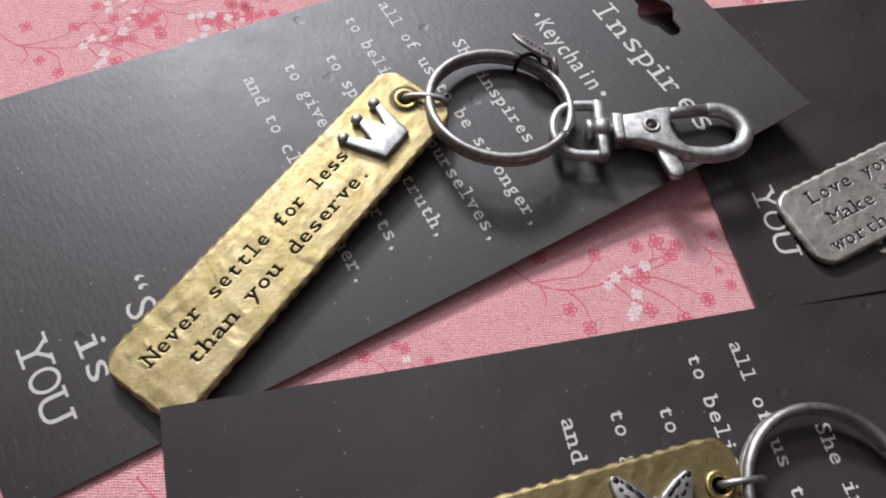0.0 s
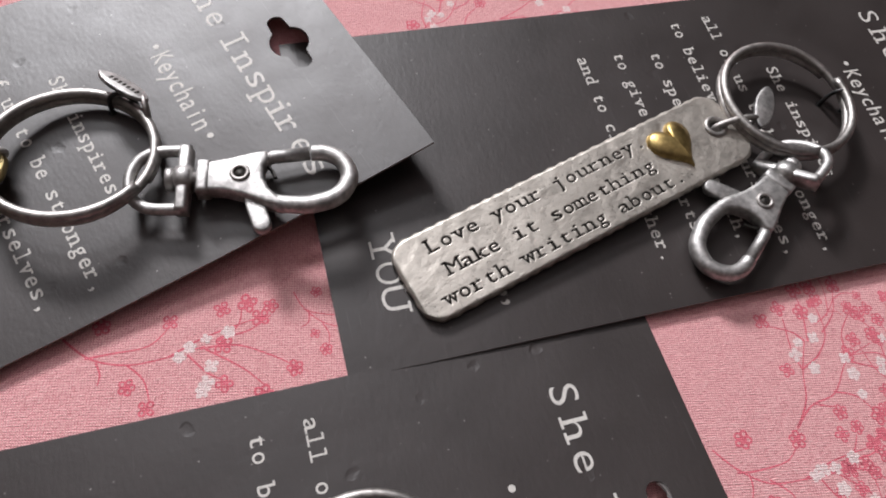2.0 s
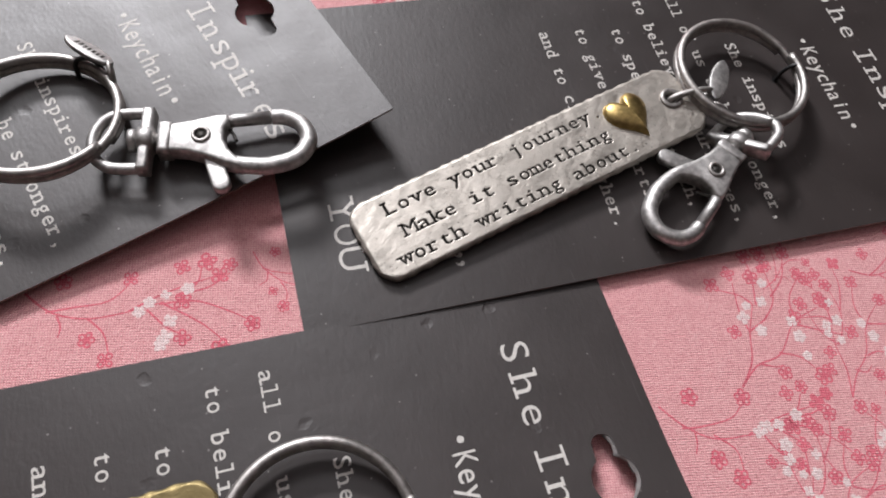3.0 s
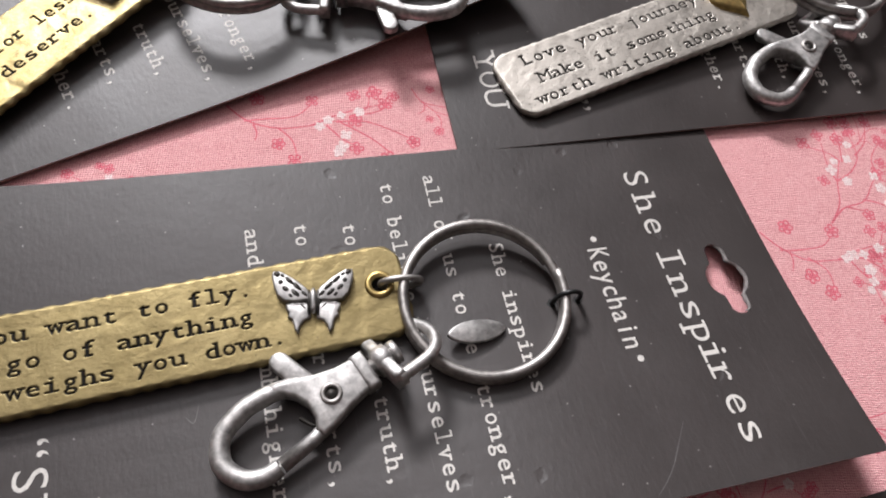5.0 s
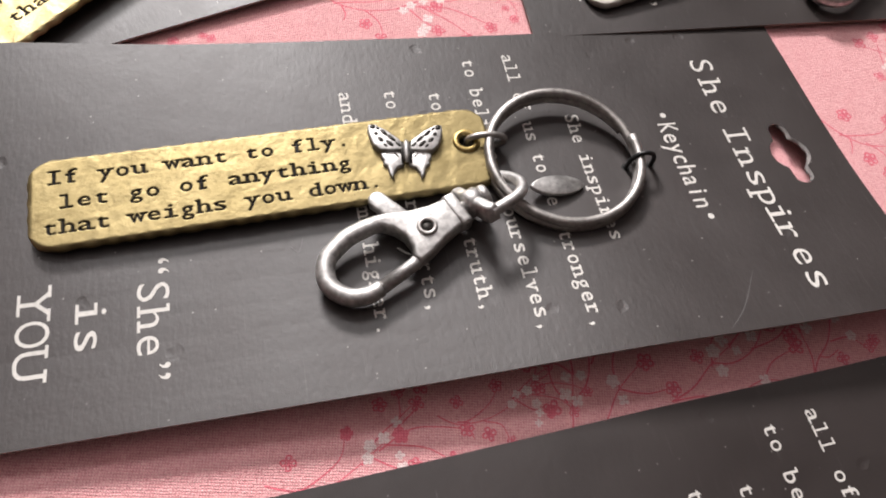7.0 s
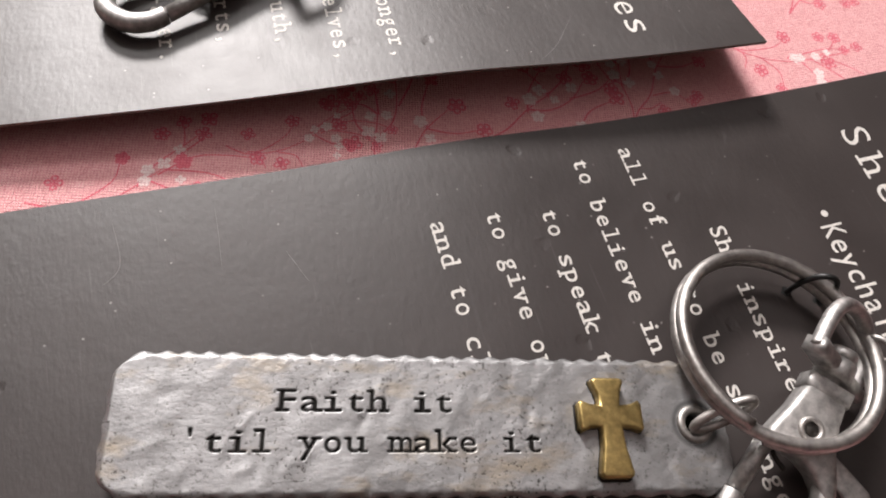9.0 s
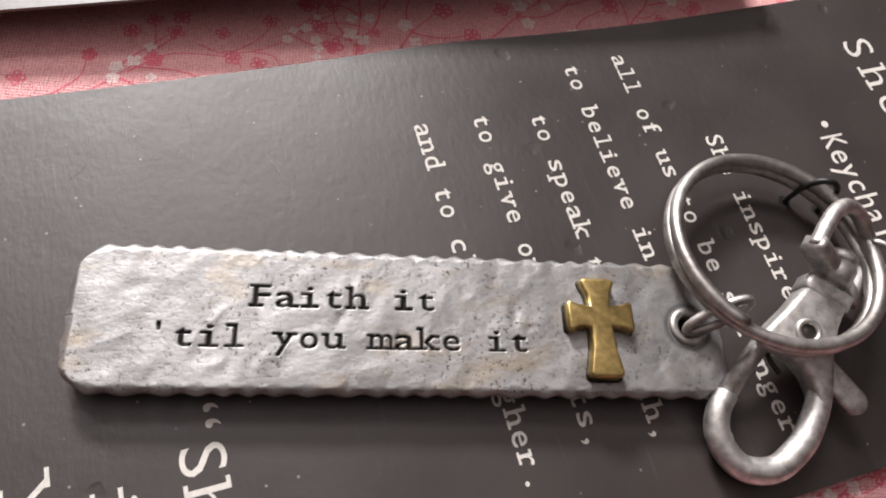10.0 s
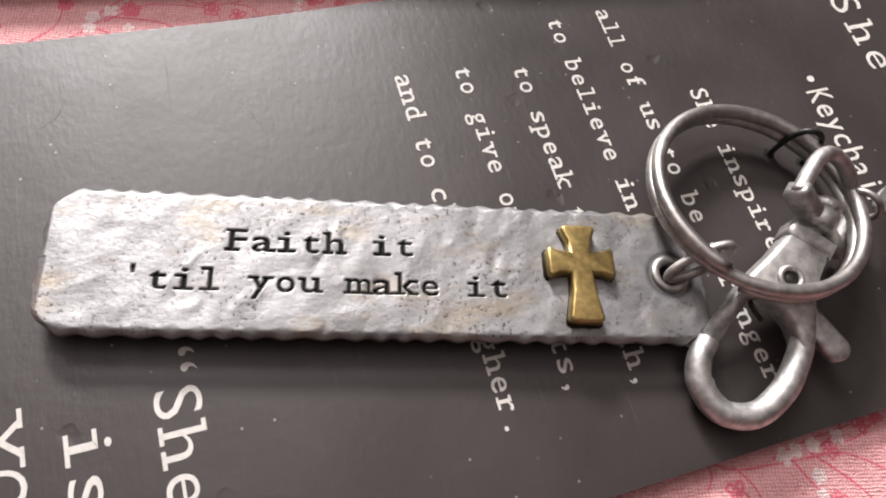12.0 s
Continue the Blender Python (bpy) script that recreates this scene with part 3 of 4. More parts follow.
def tag_plate(lines, material, seed, dents, scallop, hole_x, hole_y, nx=600, ny=134):
    """The hammered tag, its top a fine relief with the letters stamped in."""
    r = np.random.RandomState(seed)
    s, t = np.meshgrid(np.linspace(-1, 1, nx), np.linspace(-1, 1, ny))
    x = s * TAG_L / 2
    corner = 4.2
    over = np.clip(np.abs(x) - (TAG_L / 2 - corner), 0, corner)
    half = TAG_W / 2 - corner + np.sqrt(corner ** 2 - over ** 2)
    phase = r.uniform(0, 6.3, 4)
    ripple = np.where(t > 0, np.sin(x * 2.1 + phase[0] + 1.3 * np.sin(x * 0.37 + phase[1])), np.sin(x * 1.9 + phase[2] + 1.5 * np.sin(x * 0.31 + phase[3])))
    half = half + scallop * 0.5 * ripple * (np.abs(t) ** 6)
    y = t * half
    x = x + scallop * 0.4 * np.sin(y * 2.0 + phase[1]) * (np.abs(s) ** 200)
    edge = np.minimum(half - np.abs(y), TAG_L / 2 - np.abs(x))
    wide = 0.55 + scallop * (0.9 + 0.9 * ripple)
    fall = np.clip(1 - edge / wide, 0, 1)
    z = TAG_T - 0.55 * fall ** 2
    for cx, cy, rad, deep, ang in zip(r.uniform(-40, 40, 260), r.uniform(-9, 9, 260), r.uniform(1.0, 3.2, 260), r.uniform(-1, 1, 260), r.normal(0.9, 0.5, 260)):
        ax, ay = (x - cx) * math.cos(ang) + (y - cy) * math.sin(ang), -(x - cx) * math.sin(ang) + (y - cy) * math.cos(ang)
        near = (np.abs(ax) < 3 * rad) & (np.abs(ay) < 2 * rad)
        z[near] += dents * deep * np.exp(-(ax[near] / rad) ** 2 - (ay[near] / (0.42 * rad)) ** 2)
    img, step = rasterise(lines)
    gi = np.clip((x + TAG_L / 2) / step, 0, img.shape[1] - 1.001)
    gj = np.clip((y + TAG_W / 2) / step, 0, img.shape[0] - 1.001)
    i, j = gi.astype(int), gj.astype(int)
    fi, fj = gi - i, gj - j
    i1, j1 = np.minimum(i + 1, img.shape[1] - 1), np.minimum(j + 1, img.shape[0] - 1)
    mark = (img[j, i] * (1 - fi) + img[j, i1] * fi) * (1 - fj) + (img[j1, i] * (1 - fi) + img[j1, i1] * fi) * fj
    lip = np.clip(mark * 4, 0, 1) * np.clip(1 - mark, 0, 1)
    z = z - 0.26 * mark + 0.03 * lip
    gap = np.hypot(x - hole_x, y - hole_y)
    bored = np.clip((1.55 - gap) / 0.15, 0, 1)
    z = z * (1 - bored) + 0.55 * bored
    ring = np.exp(-((gap - 2.9) / 0.45) ** 2)
    # patina in the letters and round the eyelet; the hole's floor is coloured dark too
    mark = np.clip(np.maximum(np.maximum(np.clip(mark * 2.6 - 0.15, 0, 1), bored), 0.75 * ring * (dents > 0.08)), 0, 1)
    verts = np.stack([x.ravel(), y.ravel(), z.ravel()], 1) * MM
    idx = np.arange(nx * ny).reshape(ny, nx)
    quads = np.stack([idx[:-1, :-1], idx[:-1, 1:], idx[1:, 1:], idx[1:, :-1]], -1).reshape(-1, 4)
    loop = np.concatenate([idx[0, :], idx[1:, -1], idx[-1, -2::-1], idx[-2:0:-1, 0]])
    low = verts[loop].copy()
    low[:, 2] = 0.45 * MM
    mid = verts[loop].copy()
    mid[:, 2] = 0.5 * mid[:, 2] + 0.225 * MM
    n, k = len(verts), len(loop)
    a, b = np.arange(k), (np.arange(k) + 1) % k
    wall1 = np.stack([loop[a], n + a, n + b, loop[b]], -1)
    wall2 = np.stack([n + a, n + k + a, n + k + b, n + b], -1)
    faces = np.concatenate([quads, wall1, wall2])
    me = bpy.data.meshes.new("tag")
    allv = np.concatenate([verts, mid, low])
    me.vertices.add(len(allv))
    me.vertices.foreach_set("co", allv.ravel())
    under = (n + k + np.arange(k))[::-1]
    me.loops.add(faces.size + k)
    me.loops.foreach_set("vertex_index", np.concatenate([faces.ravel(), under]))
    me.polygons.add(len(faces) + 1)
    me.polygons.foreach_set("loop_start", np.concatenate([np.arange(len(faces)) * 4, [faces.size]]))
    me.update(calc_edges=True)
    me.validate()
    me.polygons.foreach_set("use_smooth", [True] * (len(faces)) + [False])
    at = me.attributes.new("patina", "FLOAT", "POINT")
    # the tag's sides turn darker from the rim down
    at.data.foreach_set("value", np.concatenate([mark.ravel(), np.full(2 * k, 0.35)]).astype(np.float32))
    me.materials.append(material)
    me.update()
    return me


def eyelet(tag, x, y, material):
    bm = tube(circle(x, y, TAG_T + 0.05, 1.95, 28), 0.6, True, 10, 0.8)
    part("eyelet", bm, material, tag, "rolled metal eyelet")


def split_ring(frame_, centre, tilt_u, tilt_v, holder, start, out=14.4, squash=1.0):
    """Two turns of wire lying on one another, tilted with the ring."""
    cu, cv, ch = centre
    path = []
    n = 120
    for i in range(n + 1):
        f = i / n
        a = radians(start) + 4 * math.pi * f * 0.985
        rise = -0.85 + 1.7 * min(max((f - 0.44) / 0.12, 0), 1)
        du, dv = out * math.cos(a), out * squash * math.sin(a)
        path.append(frame_.at(cu, cv, ch) + Vector((du, dv, tilt_u * du + tilt_v * dv + rise)))
    part("split_ring", tube(path, 0.92, sides=14), STEEL, holder, "antiqued steel split ring")


def link(frame_, a, b, holder, radius=0.5, belly=2.2, lean=0.0, name="jump_ring", material=None):
    """A small wire loop between two places, round both; lean: how far it has fallen to its side, in degrees."""
    p, q = frame_.at(*a), frame_.at(*b)
    mid, half = (p + q) / 2, (q - p) / 2
    long = half.length
    x = half.normalized()
    side = Vector((0, 0, 1)).cross(x).normalized()
    up = Vector((0, 0, 1)) * math.cos(radians(lean)) + side * math.sin(radians(lean))
    pts = [mid + x * long * math.cos(t) + up * belly * math.sin(t) for t in (2 * math.pi * k / 36 for k in range(36))]
    return part(name, tube(pts, radius, True, 10), material or STEEL, holder)


def clasp(holder, m, roll=0.0):
    """A swivel snap hook: body with hook, spring gate, thumb lever, rivet, collar, and the loop that it turns in."""
    outline = [(13.6, -3.0), (17.0, -3.3), (20.5, -4.3), (24.0, -5.9), (27.5, -6.9), (27.9, -5.4), (26.3, -4.2), (24.9, -2.6), (24.0, -0.4), (24.0, 1.8), (24.9, 3.6), (24.4, 5.2), (22.0, 4.9), (17.6, 3.7), (13.6, 3.0)]
    bm = slab(outline, 1.5, 4.6, 0.75, 3)
    hook = spline([(23.2, -4.3, 3.05), (26.2, -5.4, 3.05), (29.2, -5.9, 3.05), (33.0, -5.9, 3.05), (37.6, -4.2, 3.05), (39.7, -0.4, 3.05), (38.3, 3.4, 3.05), (35.4, 5.1, 3.05), (32.6, 5.2, 3.05)], 8)
    radii = [1.5 + 0.2 * math.sin(math.pi * i / (len(hook) - 1)) for i in range(len(hook))]
    add_tube(bm, hook, radii, sides=14, flat=0.96)
    body = part("clasp", bm, PLATE, holder, "pewter-coloured swivel snap hook", m @ Matrix.Translation((19.8 * MM, 0, 0)) @ Matrix.Diagonal((0.95, 0.95, 1, 1)) @ Matrix.Translation((-19.8 * MM, 0, 0)))
    part("gate", tube([(24.0, 4.0, 3.0), (25.5, 4.5, 3.0), (32.3, 5.2, 3.0)], [1.1, 1.25, 1.3], sides=12), PLATE, body)
    part("gate_spring", tube(spline([(23.4, 3.6, 2.6), (25.0, 2.2, 2.4), (26.0, 0.2, 2.4)]), 0.35, sides=8), DARKMETAL, body)
    ang = [radians(a) for a in range(-90, 91, 18)]
    tip = [(0.0, -1.7), (7.4, -1.7)] + [(7.4 + 1.7 * math.cos(a), 1.7 * math.sin(a)) for a in ang[1:-1]] + [(7.4, 1.7), (0.0, 1.7)]
    turn = radians(-72)
    tab = [(21.6 + x * math.cos(turn) - y * math.sin(turn), -2.6 + x * math.sin(turn) + y * math.cos(turn)) for x, y in tip]
    part("lever", slab(tab, 2.0, 3.5, 0.4, 2), PLATE, body)
    rivet = tube(circle(19.8, 0.2, 4.62, 1.45, 24), 0.42, True, 10)
    part("rivet", rivet, STEEL, body)
    # no bore is cut: a flat dark disc puts its shade into colour
    part("rivet_bore_disc", slab([(p[0], p[1]) for p in circle(19.8, 0.2, 0, 1.15, 20)], 4.5, 4.64, 0), DARKMETAL, body)
    part("collar", slab([(11.9, -3.3), (14.3, -3.3), (14.3, 3.3), (11.9, 3.3)], 1.2, 4.9, 0.7, 3), PLATE, body)
    pin = bmesh.new()
    add_tube(pin, [(6.2, 0, 3.0), (6.5, 0, 3.0), (7.6, 0, 3.0), (7.9, 0, 3.0), (8.0, 0, 3.0), (12.4, 0, 3.0)], [1.2, 2.2, 2.2, 1.9, 1.35, 1.35], sides=16)
    part("swivel_pin", pin, PLATE, body)
    turned = pose(0, 0, 3 * MM, roll, 0, 0) @ pose(0, 0, -3 * MM)
    loop = tube(spline([(9.6, 6.2, 3.0), (5.4, 6.2, 3.0), (3.0, 5.7, 3.0), (0.7, 3.8, 3.0), (-0.3, 0, 3.0), (0.7, -3.8, 3.0), (3.0, -5.7, 3.0), (5.4, -6.2, 3.0), (9.6, -6.2, 3.0)], 6), 1.1, sides=12)
    part("swivel_loop", loop, PLATE, body, "", turned)
    drum = bmesh.new()
    add_tube(drum, [(8.0, 0, 3.0), (8.3, 0, 3.0), (10.8, 0, 3.0), (11.2, 0, 3.0)], [2.0, 2.6, 2.6, 2.0], sides=20)
    part("swivel_drum", drum, PLATE, body)
    part("swivel_bar", slab([(8.4, -6.9), (10.6, -6.9), (10.6, 6.9), (8.4, 6.9)], 1.4, 4.6, 0.6, 2), PLATE, body, "", turned)
    return body


def name_charm(holder, m, marked=False):
    """A small pointed disc; the maker's mark on it is a row of dark bars."""
    rim = [(5.6 + 5.4 * math.cos(t), 2.05 * math.sin(t) * (1 - 0.25 * math.cos(t) ** 4)) for t in (2 * math.pi * k / 28 for k in range(28))]
    disc = part("name_charm", slab(rim, 0, 0.8, 0.25, 2), PLATE, holder, "small pointed metal charm disc", m)
    for k in range(7 if marked else 0):
        x = 2.4 + k * 0.95
        part("stamped_bar", slab([(x, -0.5), (x + 0.55, -0.5), (x + 0.55, 0.5), (x, 0.5)], 0.8, 0.84, 0), DARKMETAL, disc)
    return disc


def hole_flap(card_ob, card):
    """The torn pale lip along one long side of the hanging slot, bent down into it."""
    bm = bmesh.new()
    rows = []
    for i in range(41):
        x = -7.3 + 14.6 * i / 40
        slot = 1.9 if abs(x) < 5.7 else math.sqrt(max(1.9 ** 2 - (abs(x) - 5.7) ** 2, 0.0))
        v = 23.0 + max(slot, math.sqrt(max(16.0 - x * x, 0.0)))
        u = 12.4 + x
        broad = 0.62 + 0.14 * math.sin(i * 0.8) + 0.08 * math.sin(i * 2.1)
        rows.append([bm.verts.new((u, v + 0.15 - s * broad, surface(card, u, v) + 0.10 - 0.5 * s * s)) for s in (0.0, 0.4, 0.75, 1.0)])
    for a, b in zip(rows, rows[1:]):
        for k in range(3):
            bm.faces.new((a[k], a[k + 1], b[k + 1], b[k]))
    bmesh.ops.solidify(bm, geom=list(bm.faces), thickness=0.15)
    part("hole_flap", bm, CARD_GREY, card_ob, "torn pale paper lip of the hole")


def cord_tie(card_ob, frame_, u, v, turn, high):
    """A black elastic loop that ties the ring to the card through two small holes."""
    ca, sa = math.cos(radians(turn)), math.sin(radians(turn))
    pts = []
    for k in range(15):
        a = math.pi * (-0.06 + 1.12 * k / 14)
        d, h = 2.5 * math.cos(a), high * math.sin(a) ** 0.6 if math.sin(a) > 0 else high * math.sin(a)
        pts.append(Vector((u + d * ca, v + d * sa, surface(frame_.card, u, v) + h)))
    part("cord_tie", tube(pts, 0.46, sides=8), CORD, card_ob, "black elastic cord")
    # the holes are not cut: flat black patches hold their shade
    for d in (-2.5, 2.5):
        hu, hv = u + d * ca, v + d * sa
        rim = [(hu + (0.85 + 0.15 * math.sin(3 * t + d)) * math.cos(t), hv + (0.85 + 0.15 * math.cos(4 * t)) * math.sin(t)) for t in (2 * math.pi * k / 16 for k in range(16))]
        bm = bmesh.new()
        bm.faces.new([bm.verts.new((x, y, surface(frame_.card, x, y) + 0.03)) for x, y in rim])
        part("tie_hole_patch", bm, CORD, card_ob)


def scratch(card_ob, card, points, wide=0.10):
    """A fine rubbed line in the card's coating."""
    line = spline([(u, v, 0) for u, v in points], 8)
    verts, faces = [], []
    for i, p in enumerate(line):
        a, b = line[max(i - 1, 0)], line[min(i + 1, len(line) - 1)]
        d = (b - a).normalized()
        w = wide * math.sin(math.pi * (i + 0.4) / (len(line) - 0.2)) * rnd.uniform(0.6, 1.0)
        for side in (1, -1):
            u, v = p.x - side * d.y * w, p.y + side * d.x * w
            verts.append((u, v, surface(card, u, v) + 0.03))
    for i in range(len(line) - 1):
        faces.append((2 * i, 2 * i + 1, 2 * i + 3, 2 * i + 2))
    put("scratch", mesh_from("scratch", verts, faces, CARD_RUB), card_ob)


# ---- charms on the tags ----
def dome(outline, z0, height, material, name, tag, label, rings=5):
    """A cushion-shaped charm from its outline: steep at the rim, flat in the middle."""
    bm = bmesh.new()
    cx, cy = sum(p[0] for p in outline) / len(outline), sum(p[1] for p in outline) / len(outline)
    loops = [[bm.verts.new((x, y, z0)) for x, y in outline]]
    for k in range(1, rings + 1):
        f = k / (rings + 0.6)
        loops.append([bm.verts.new((cx + (x - cx) * (1 - f ** 1.6), cy + (y - cy) * (1 - f ** 1.6), z0 + height * math.sin(f * math.pi / 2) ** 0.7)) for x, y in outline])
    n = len(outline)
    for a, b in zip(loops, loops[1:]):
        for i in range(n):
            bm.faces.new((a[i], a[(i + 1) % n], b[(i + 1) % n], b[i]))
    bm.faces.new(loops[-1])
    return part(name, bm, material, tag, label)


def crown_charm(tag, m):
    outline = [(-2.9, -3.9), (2.9, -3.9), (4.5, 3.0), (3.3, 3.3), (1.7, -0.3), (0.55, 3.5), (-0.55, 3.5), (-1.7, -0.3), (-3.3, 3.3), (-4.5, 3.0)]
    bm = slab(outline, 0.0, 1.5, 0.35, 2)
    for x, y in ((3.9, 3.8), (0.0, 4.2), (-3.9, 3.8)):
        bmesh.ops.create_uvsphere(bm, u_segments=14, v_segments=9, radius=1.0, matrix=Matrix.Translation((x, y, 1.0)))
    return part("crown", bm, PLATE, tag, "raised pewter crown with three ball points", m)


def heart_charm(tag, m):
    line = []
    for k in range(44):
        t = 2 * math.pi * k / 44
        line.append((0.26 * 16 * math.sin(t) ** 3, 0.29 * (13 * math.cos(t) - 5 * math.cos(2 * t) - 2 * math.cos(3 * t) - math.cos(4 * t))))
    ob = dome(line, 0.0, 1.9, GOLD, "heart", tag, "domed golden brass heart", 7)
    ob.matrix_basis = m
    return ob


def cross_charm(tag, m):
    """Four flared, cushioned arms that meet in a narrow middle, on a thin dark outline plate."""
    quarter = [(1.45, 1.45), (1.65, 3.0), (2.3, 4.5), (2.25, 4.95), (1.7, 5.2)]
    top = quarter + [(-x, y) for x, y in quarter[::-1]]
    foot = [(-1.45, -1.45), (-1.6, -4.0), (-2.3, -7.3), (-2.2, -7.8), (-1.7, -8.1)]
    left = [(-2.9, 1.6), (-4.1, 2.1), (-4.5, 1.6), (-4.5, -1.6), (-4.1, -2.1), (-2.9, -1.6)]
    outline = top + left + foot + [(-x, y) for x, y in foot[::-1]] + [(-x, y) for x, y in left[::-1]]
    ob = part("cross", slab(outline[::-1], 0.0, 1.7, 0.42, 4), GOLD, tag, "golden brass cross with flared arms", m)
    # slightly wider dark plate: patina and contact shadow round the cross, as colour
    part("dark_outline", slab([(1.06 * x, 1.04 * y) for x, y in outline[::-1]], 0.02, 0.2, 0), DARKMETAL, ob)
    return ob


def butterfly_charm(tag, m):
    bm = bmesh.new()
    upper = [(0.3, 0.4), (1.2, 1.5), (3.4, 3.3), (5.5, 4.5), (6.6, 4.5), (6.8, 3.6), (6.4, 1.8), (5.9, 0.4), (4.8, -0.7), (3.0, -0.9), (0.5, -0.7)]
    lower = [(0.4, -0.6), (3.4, -0.7), (4.5, -1.1), (4.4, -2.0), (4.0, -2.5), (4.2, -3.2), (3.5, -3.6), (3.3, -4.1), (3.1, -5.2), (2.5, -6.0), (2.2, -4.8), (1.6, -3.9), (0.5, -3.5)]
    spots = [(2.6, 1.6, 0.8, 0.28), (3.9, 2.7, 0.7, 0.28), (5.9, 3.9, 0.45, 0.38), (2.9, 0.5, 0.7, 0.3), (4.5, 1.3, 0.5, 0.3), (5.3, 2.5, 0.32, 0.3), (1.4, 0.3, 0.5, 0.22), (5.0, 3.6, 0.35, 0.2), (3.7, 0.1, 0.35, 0.2), (1.2, -1.0, 0.42, 0.1), (1.7, -1.6, 0.5, 0.1)]
    for side in (1, -1):
        for wing, z in ((upper, 1.5), (lower, 0.95)):
            piece = slab([(side * x, y) for x, y in (wing if side > 0 else wing[::-1])], 0.0, z, 0.3, 2)
            me = bpy.data.meshes.new("wing")
            piece.to_mesh(me)
            piece.free()
            bm.from_mesh(me)
            bpy.data.meshes.remove(me)
    add_tube(bm, [(0, -3.0, 1.0), (0, -2.0, 1.3), (0, 0.4, 1.5), (0, 1.2, 1.2)], [0.3, 0.55, 0.6, 0.3], sides=10)
    ob = part("butterfly", bm, PLATE, tag, "raised silver butterfly with dark wing spots", m)
    for side in (1, -1):
        part("body_groove", tube([(side * 0.75, -3.2, 1.15), (side * 0.8, -1.0, 1.3), (side * 0.75, 0.9, 1.4)], 0.2, sides=8), DARKMETAL, ob)
        for x, y, a, b in spots:
            rim = [(side * (x + 1.25 * (a * math.cos(t) * 0.72 - b * math.sin(t) * 0.69)), y + 1.25 * (a * math.cos(t) * 0.69 + b * math.sin(t) * 0.72)) for t in (2 * math.pi * k / 12 for k in range(12))]
            part("wing_spot", slab(rim, 0.93 if y < -0.8 else 1.49, 0.99 if y < -0.8 else 1.53, 0), DARKMETAL, ob)
    return ob


def spot(x, y, z, turn=0):
    return pose(x * MM, y * MM, z * MM, 0, 0, turn)


def keychain(card, label, tag_end, tag_tip, lift, words, material, seed, dents, scallop, hole_y=0.0, eye_metal=None, size=1.0):
    """The keychain's base and tag. tag_end, tag_tip: middle of its far end and of its eyelet end (u, v)."""
    fr = Frame(card, (tag_end[0] + tag_tip[0]) / 2, (tag_end[1] + tag_tip[1]) / 2)
    base = tagged(new("keychain"), label, "keychain", "keychains with stamped tags")
    base.matrix_basis = fr.pose
    mu, mv = (tag_end[0] + tag_tip[0]) / 2, (tag_end[1] + tag_tip[1]) / 2
    h = (lift[0] + lift[1]) / 2
    m = fr.along((mu, mv, h), (tag_tip[0], tag_tip[1], lift[1]))
    m = m @ Matrix.Diagonal((size, 1, 1, 1))
    hx = TAG_L / 2 - 4.6
    tag = put("tag", tag_plate(words, material, seed, dents, scallop, hx, hole_y), base, "", m)
    eyelet(tag, hx, hole_y, eye_metal or material)
    return fr, base, tag


card_one = display_card("one", "black card lying askew with a crown tag keychain", 1)
card_two = display_card("two", "black card lying under another card's corner, heart tag", 1)
card_three = display_card("three", "black card with lifted edge and butterfly tag keychain", 1)
card_four = display_card("four", "black card with dents and a cross tag keychain", 1)
hole_flap(card_three, "three")
scratch(card_four, "four", [(-20.07, -93.45), (-15.94, -93.54), (-10.24, -93.93)])
scratch(card_four, "four", [(-11.36, -85.13), (-5.89, -82.89)])
scratch(card_three, "three", [(48.04, -7.18), (44.12, -2.61), (36.87, 2.74)])
scratch(card_three, "three", [(20.63, -76.45), (22.04, -75.04), (19.19, -74.14)])
scratch(card_four, "four", [(-20.37, -106.91), (-13.49, -106.53), (-10.87, -109.3)])

# crown keychain
fr, base, tag = keychain("one", "hammered brass tag keychain with a pewter crown on a card", (40.9, -104.2), (9.3, -34.7), (0.1, 3.6),
                         [("Never settle for less", -34.3, 1.3, 2.475, 2.6), ("than you deserve.", -30.0, -4.1, 2.79, 2.6)], BRASS_PALE, 3, 0.09, 0.30, 0.7, GOLD, 0.975)
crown_charm(tag, spot(24.6, -0.1, TAG_T - 0.15, 2) @ Matrix.Diagonal((1.28, 1.17, 1.0, 1)))
split_ring(fr, (19.8, -23.0, 4.6), 0.12, -0.08, base, 40, 14.1)
link(fr, (9.9, -39.2, 4.6), (14.6, -32.2, 4.9), base, 0.62, 1.6)
clasp(base, fr.along((29.1, -17.0, 0.8), (48.6, 18.0, -0.5)))
name_charm(base, fr.along((16.5, -7.3, 5.0), (6.9, -12.3, 6.2)) @ pose(0, 0, 0, 28, 0, 0), True)
link(fr, (14.5, -7.5, 4.4), (18.5, -8.5, 3.8), base, 0.5, 1.5)
cord_tie(card_one, fr, 12.4, -11.0, 60, 5.6)

# heart keychain
fr, base, tag = keychain("two", "grey pewter tag keychain with a golden heart on a card", (35.0, -113.8), (13.1, -38.7), (0.05, 2.7),
                         [("Love your journey.", -32.6, 3.7, 2.86, 2.7), ("Make it something", -31.2, -1.7, 2.85, 2.7), ("worth writing about.", -34.8, -6.6, 2.80, 2.7)], PEWTER, 5, 0.045, 0.22, 0.5, STEEL, 0.997)
heart_charm(tag, spot(23.6, 1.3, TAG_T - 0.1, 6) @ Matrix.Diagonal((1.2, 1.3, 1.05, 1)))
split_ring(fr, (10.4, -25.0, 5.0), 0.02, -0.01, base, 112, 14.1)
link(fr, (14.1, -43.6, 3.8), (14.2, -34.4, 5.2), base, 0.7, 1.7)
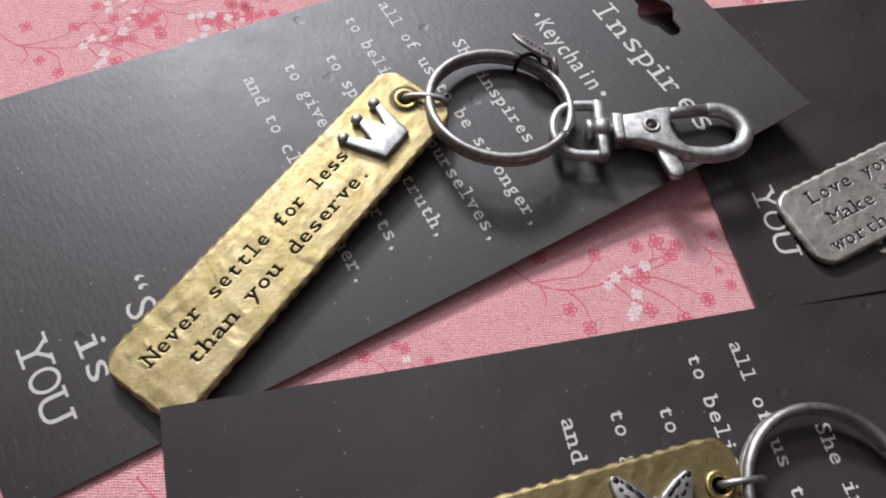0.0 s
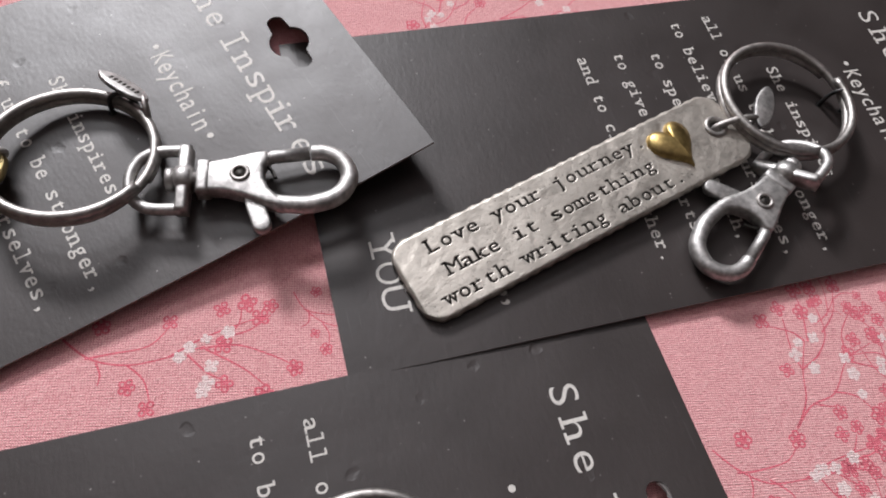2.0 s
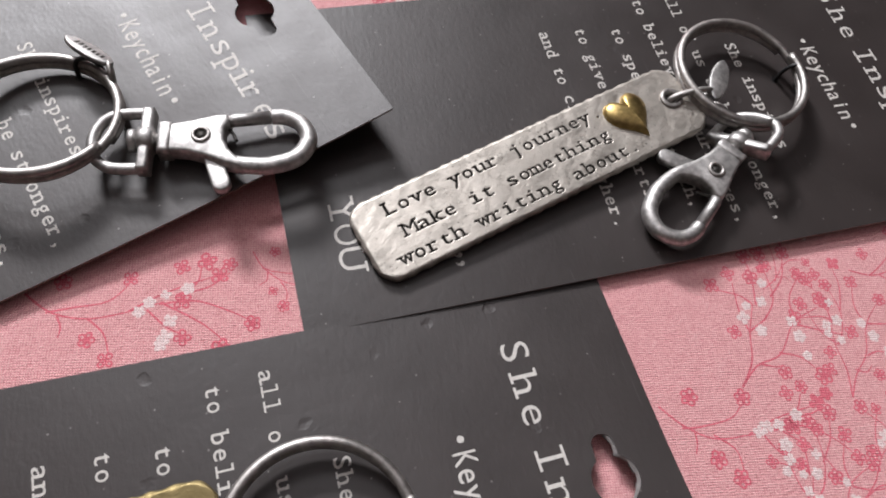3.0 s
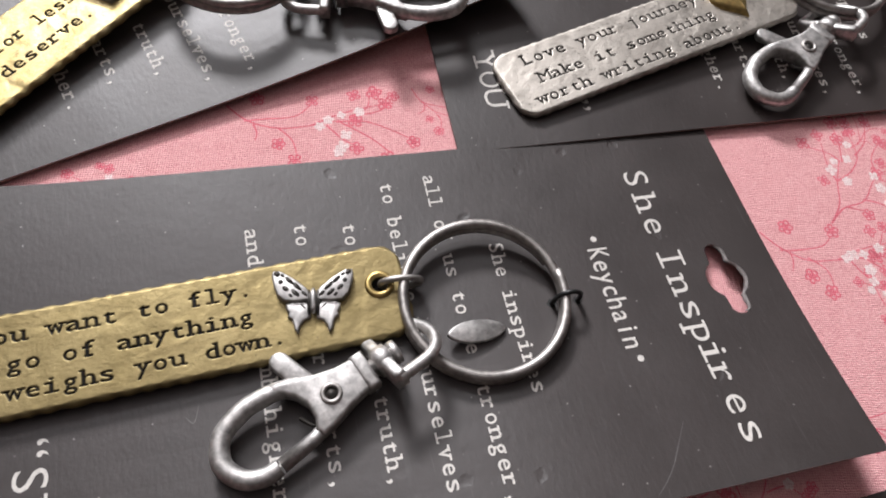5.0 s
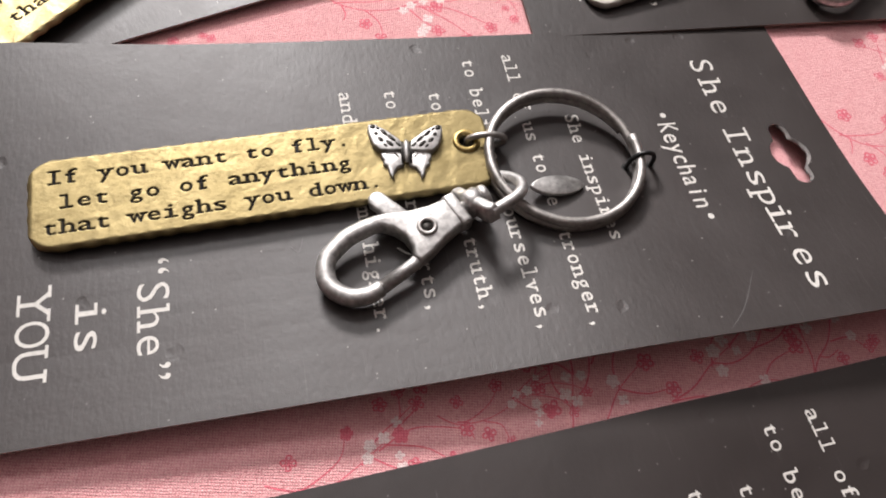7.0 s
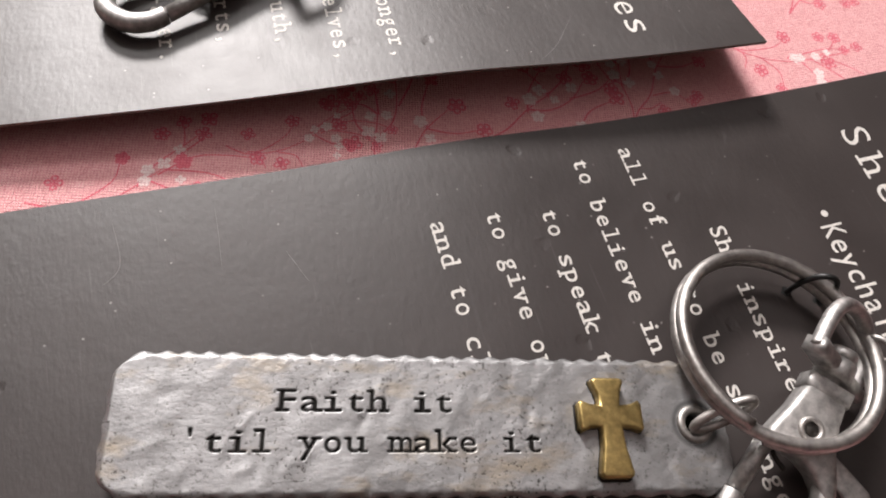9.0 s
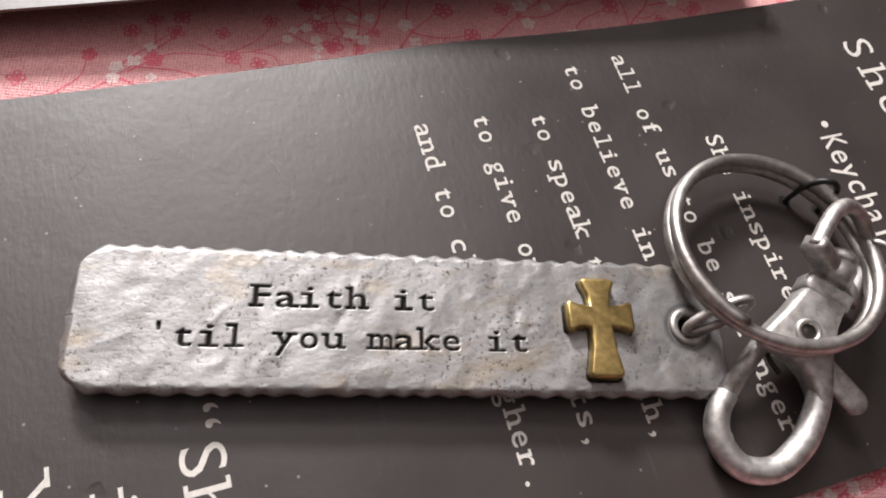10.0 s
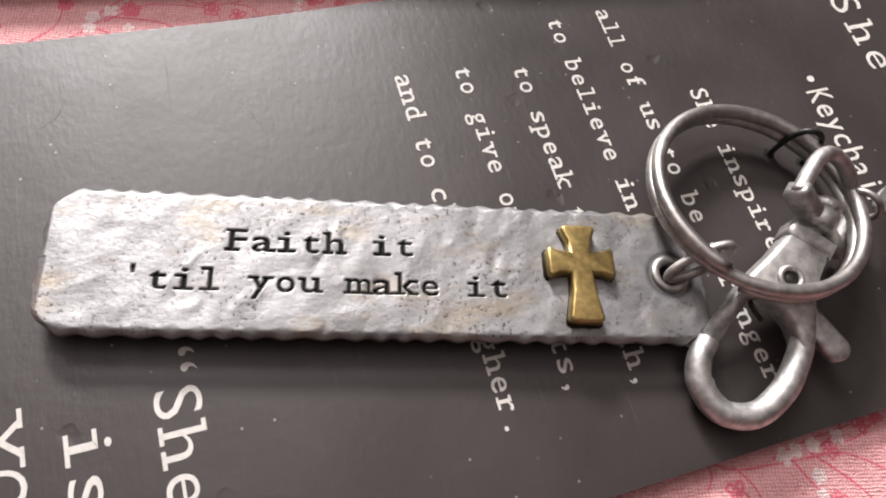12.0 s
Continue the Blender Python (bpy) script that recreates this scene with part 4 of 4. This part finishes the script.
clasp(base, fr.along((21.6, -24.8, 1.5), (43.5, -58.2, -0.6)), 30)
name_charm(base, fr.along((16.8, -34.9, 5.4), (8.4, -29.5, 6.0)))
link(fr, (17.0, -36.0, 4.6), (19.8, -32.8, 4.4), base, 0.35, 1.6)
cord_tie(card_two, fr, 11.2, -10.8, 60, 6.0)

# butterfly keychain
fr, base, tag = keychain("three", "antique brass tag keychain with a silver butterfly on a card", (9.4, -117.1), (5.1, -38.1), (1.0, 1.2),
                         [("If you want to fly.", -36.4, 3.5, 2.65, 2.6), ("let go of anything", -34.6, -1.35, 2.665, 2.6), ("that weighs you down.", -37.1, -6.0, 2.62, 2.6)], BRASS, 9, 0.06, 0.26, 1.0, GOLD, 1.012)
butterfly_charm(tag, spot(23.3, 0.9, TAG_T - 0.15, -10) @ Matrix.Diagonal((1.0, 1.06, 0.95, 1)))
split_ring(fr, (9.9, -25.0, 2.6), 0.0, 0.0, base, 112, 14.4)
link(fr, (4.2, -42.4, 2.8), (4.8, -35.4, 3.0), base, 0.6, 1.8)
clasp(base, fr.along((14.3, -35.5, 1.4), (30.7, -72.0, -0.6)), 38)
name_charm(base, fr.along((15.5, -33.2, 1.9), (15.2, -22.3, 0.1)))
cord_tie(card_three, fr, 12.0, -9.9, 88, 4.6)

# cross keychain
fr, base, tag = keychain("four", "mottled silver tag keychain with a brass cross on a card", (7.6, -109.95), (27.3, -34.25), (1.6, 1.9),
                         [("Faith it", -19.6, 1.4, 2.77, 2.7), ("'til you make it", -30.6, -3.5, 2.775, 2.7)], SILVER, 14, 0.09, 0.36, 0.1, STEEL, 0.993)
cross_charm(tag, spot(22.6, 0.8, TAG_T - 0.1, 0) @ Matrix.Diagonal((0.95, 0.95, 1.0, 1)))
split_ring(fr, (19.3, -23.6, 6.0), 0.12, -0.06, base, 321, 14.2)
link(fr, (26.5, -39.6, 4.4), (25.8, -32.4, 8.4), base, 0.62, 1.2, 40)
clasp(base, fr.along((17.8, -9.9, 5.0), (43.0, -38.9, -0.8), -1), 35)
name_charm(base, fr.along((24.4, -7.4, 5.0), (22.2, 3.0, 3.0)))
link(fr, (21.6, -9.6, 5.6), (25.4, -7.6, 5.4), base, 0.45, 2.0)
cord_tie(card_four, fr, 12.2, -11.2, 60, 7.0)
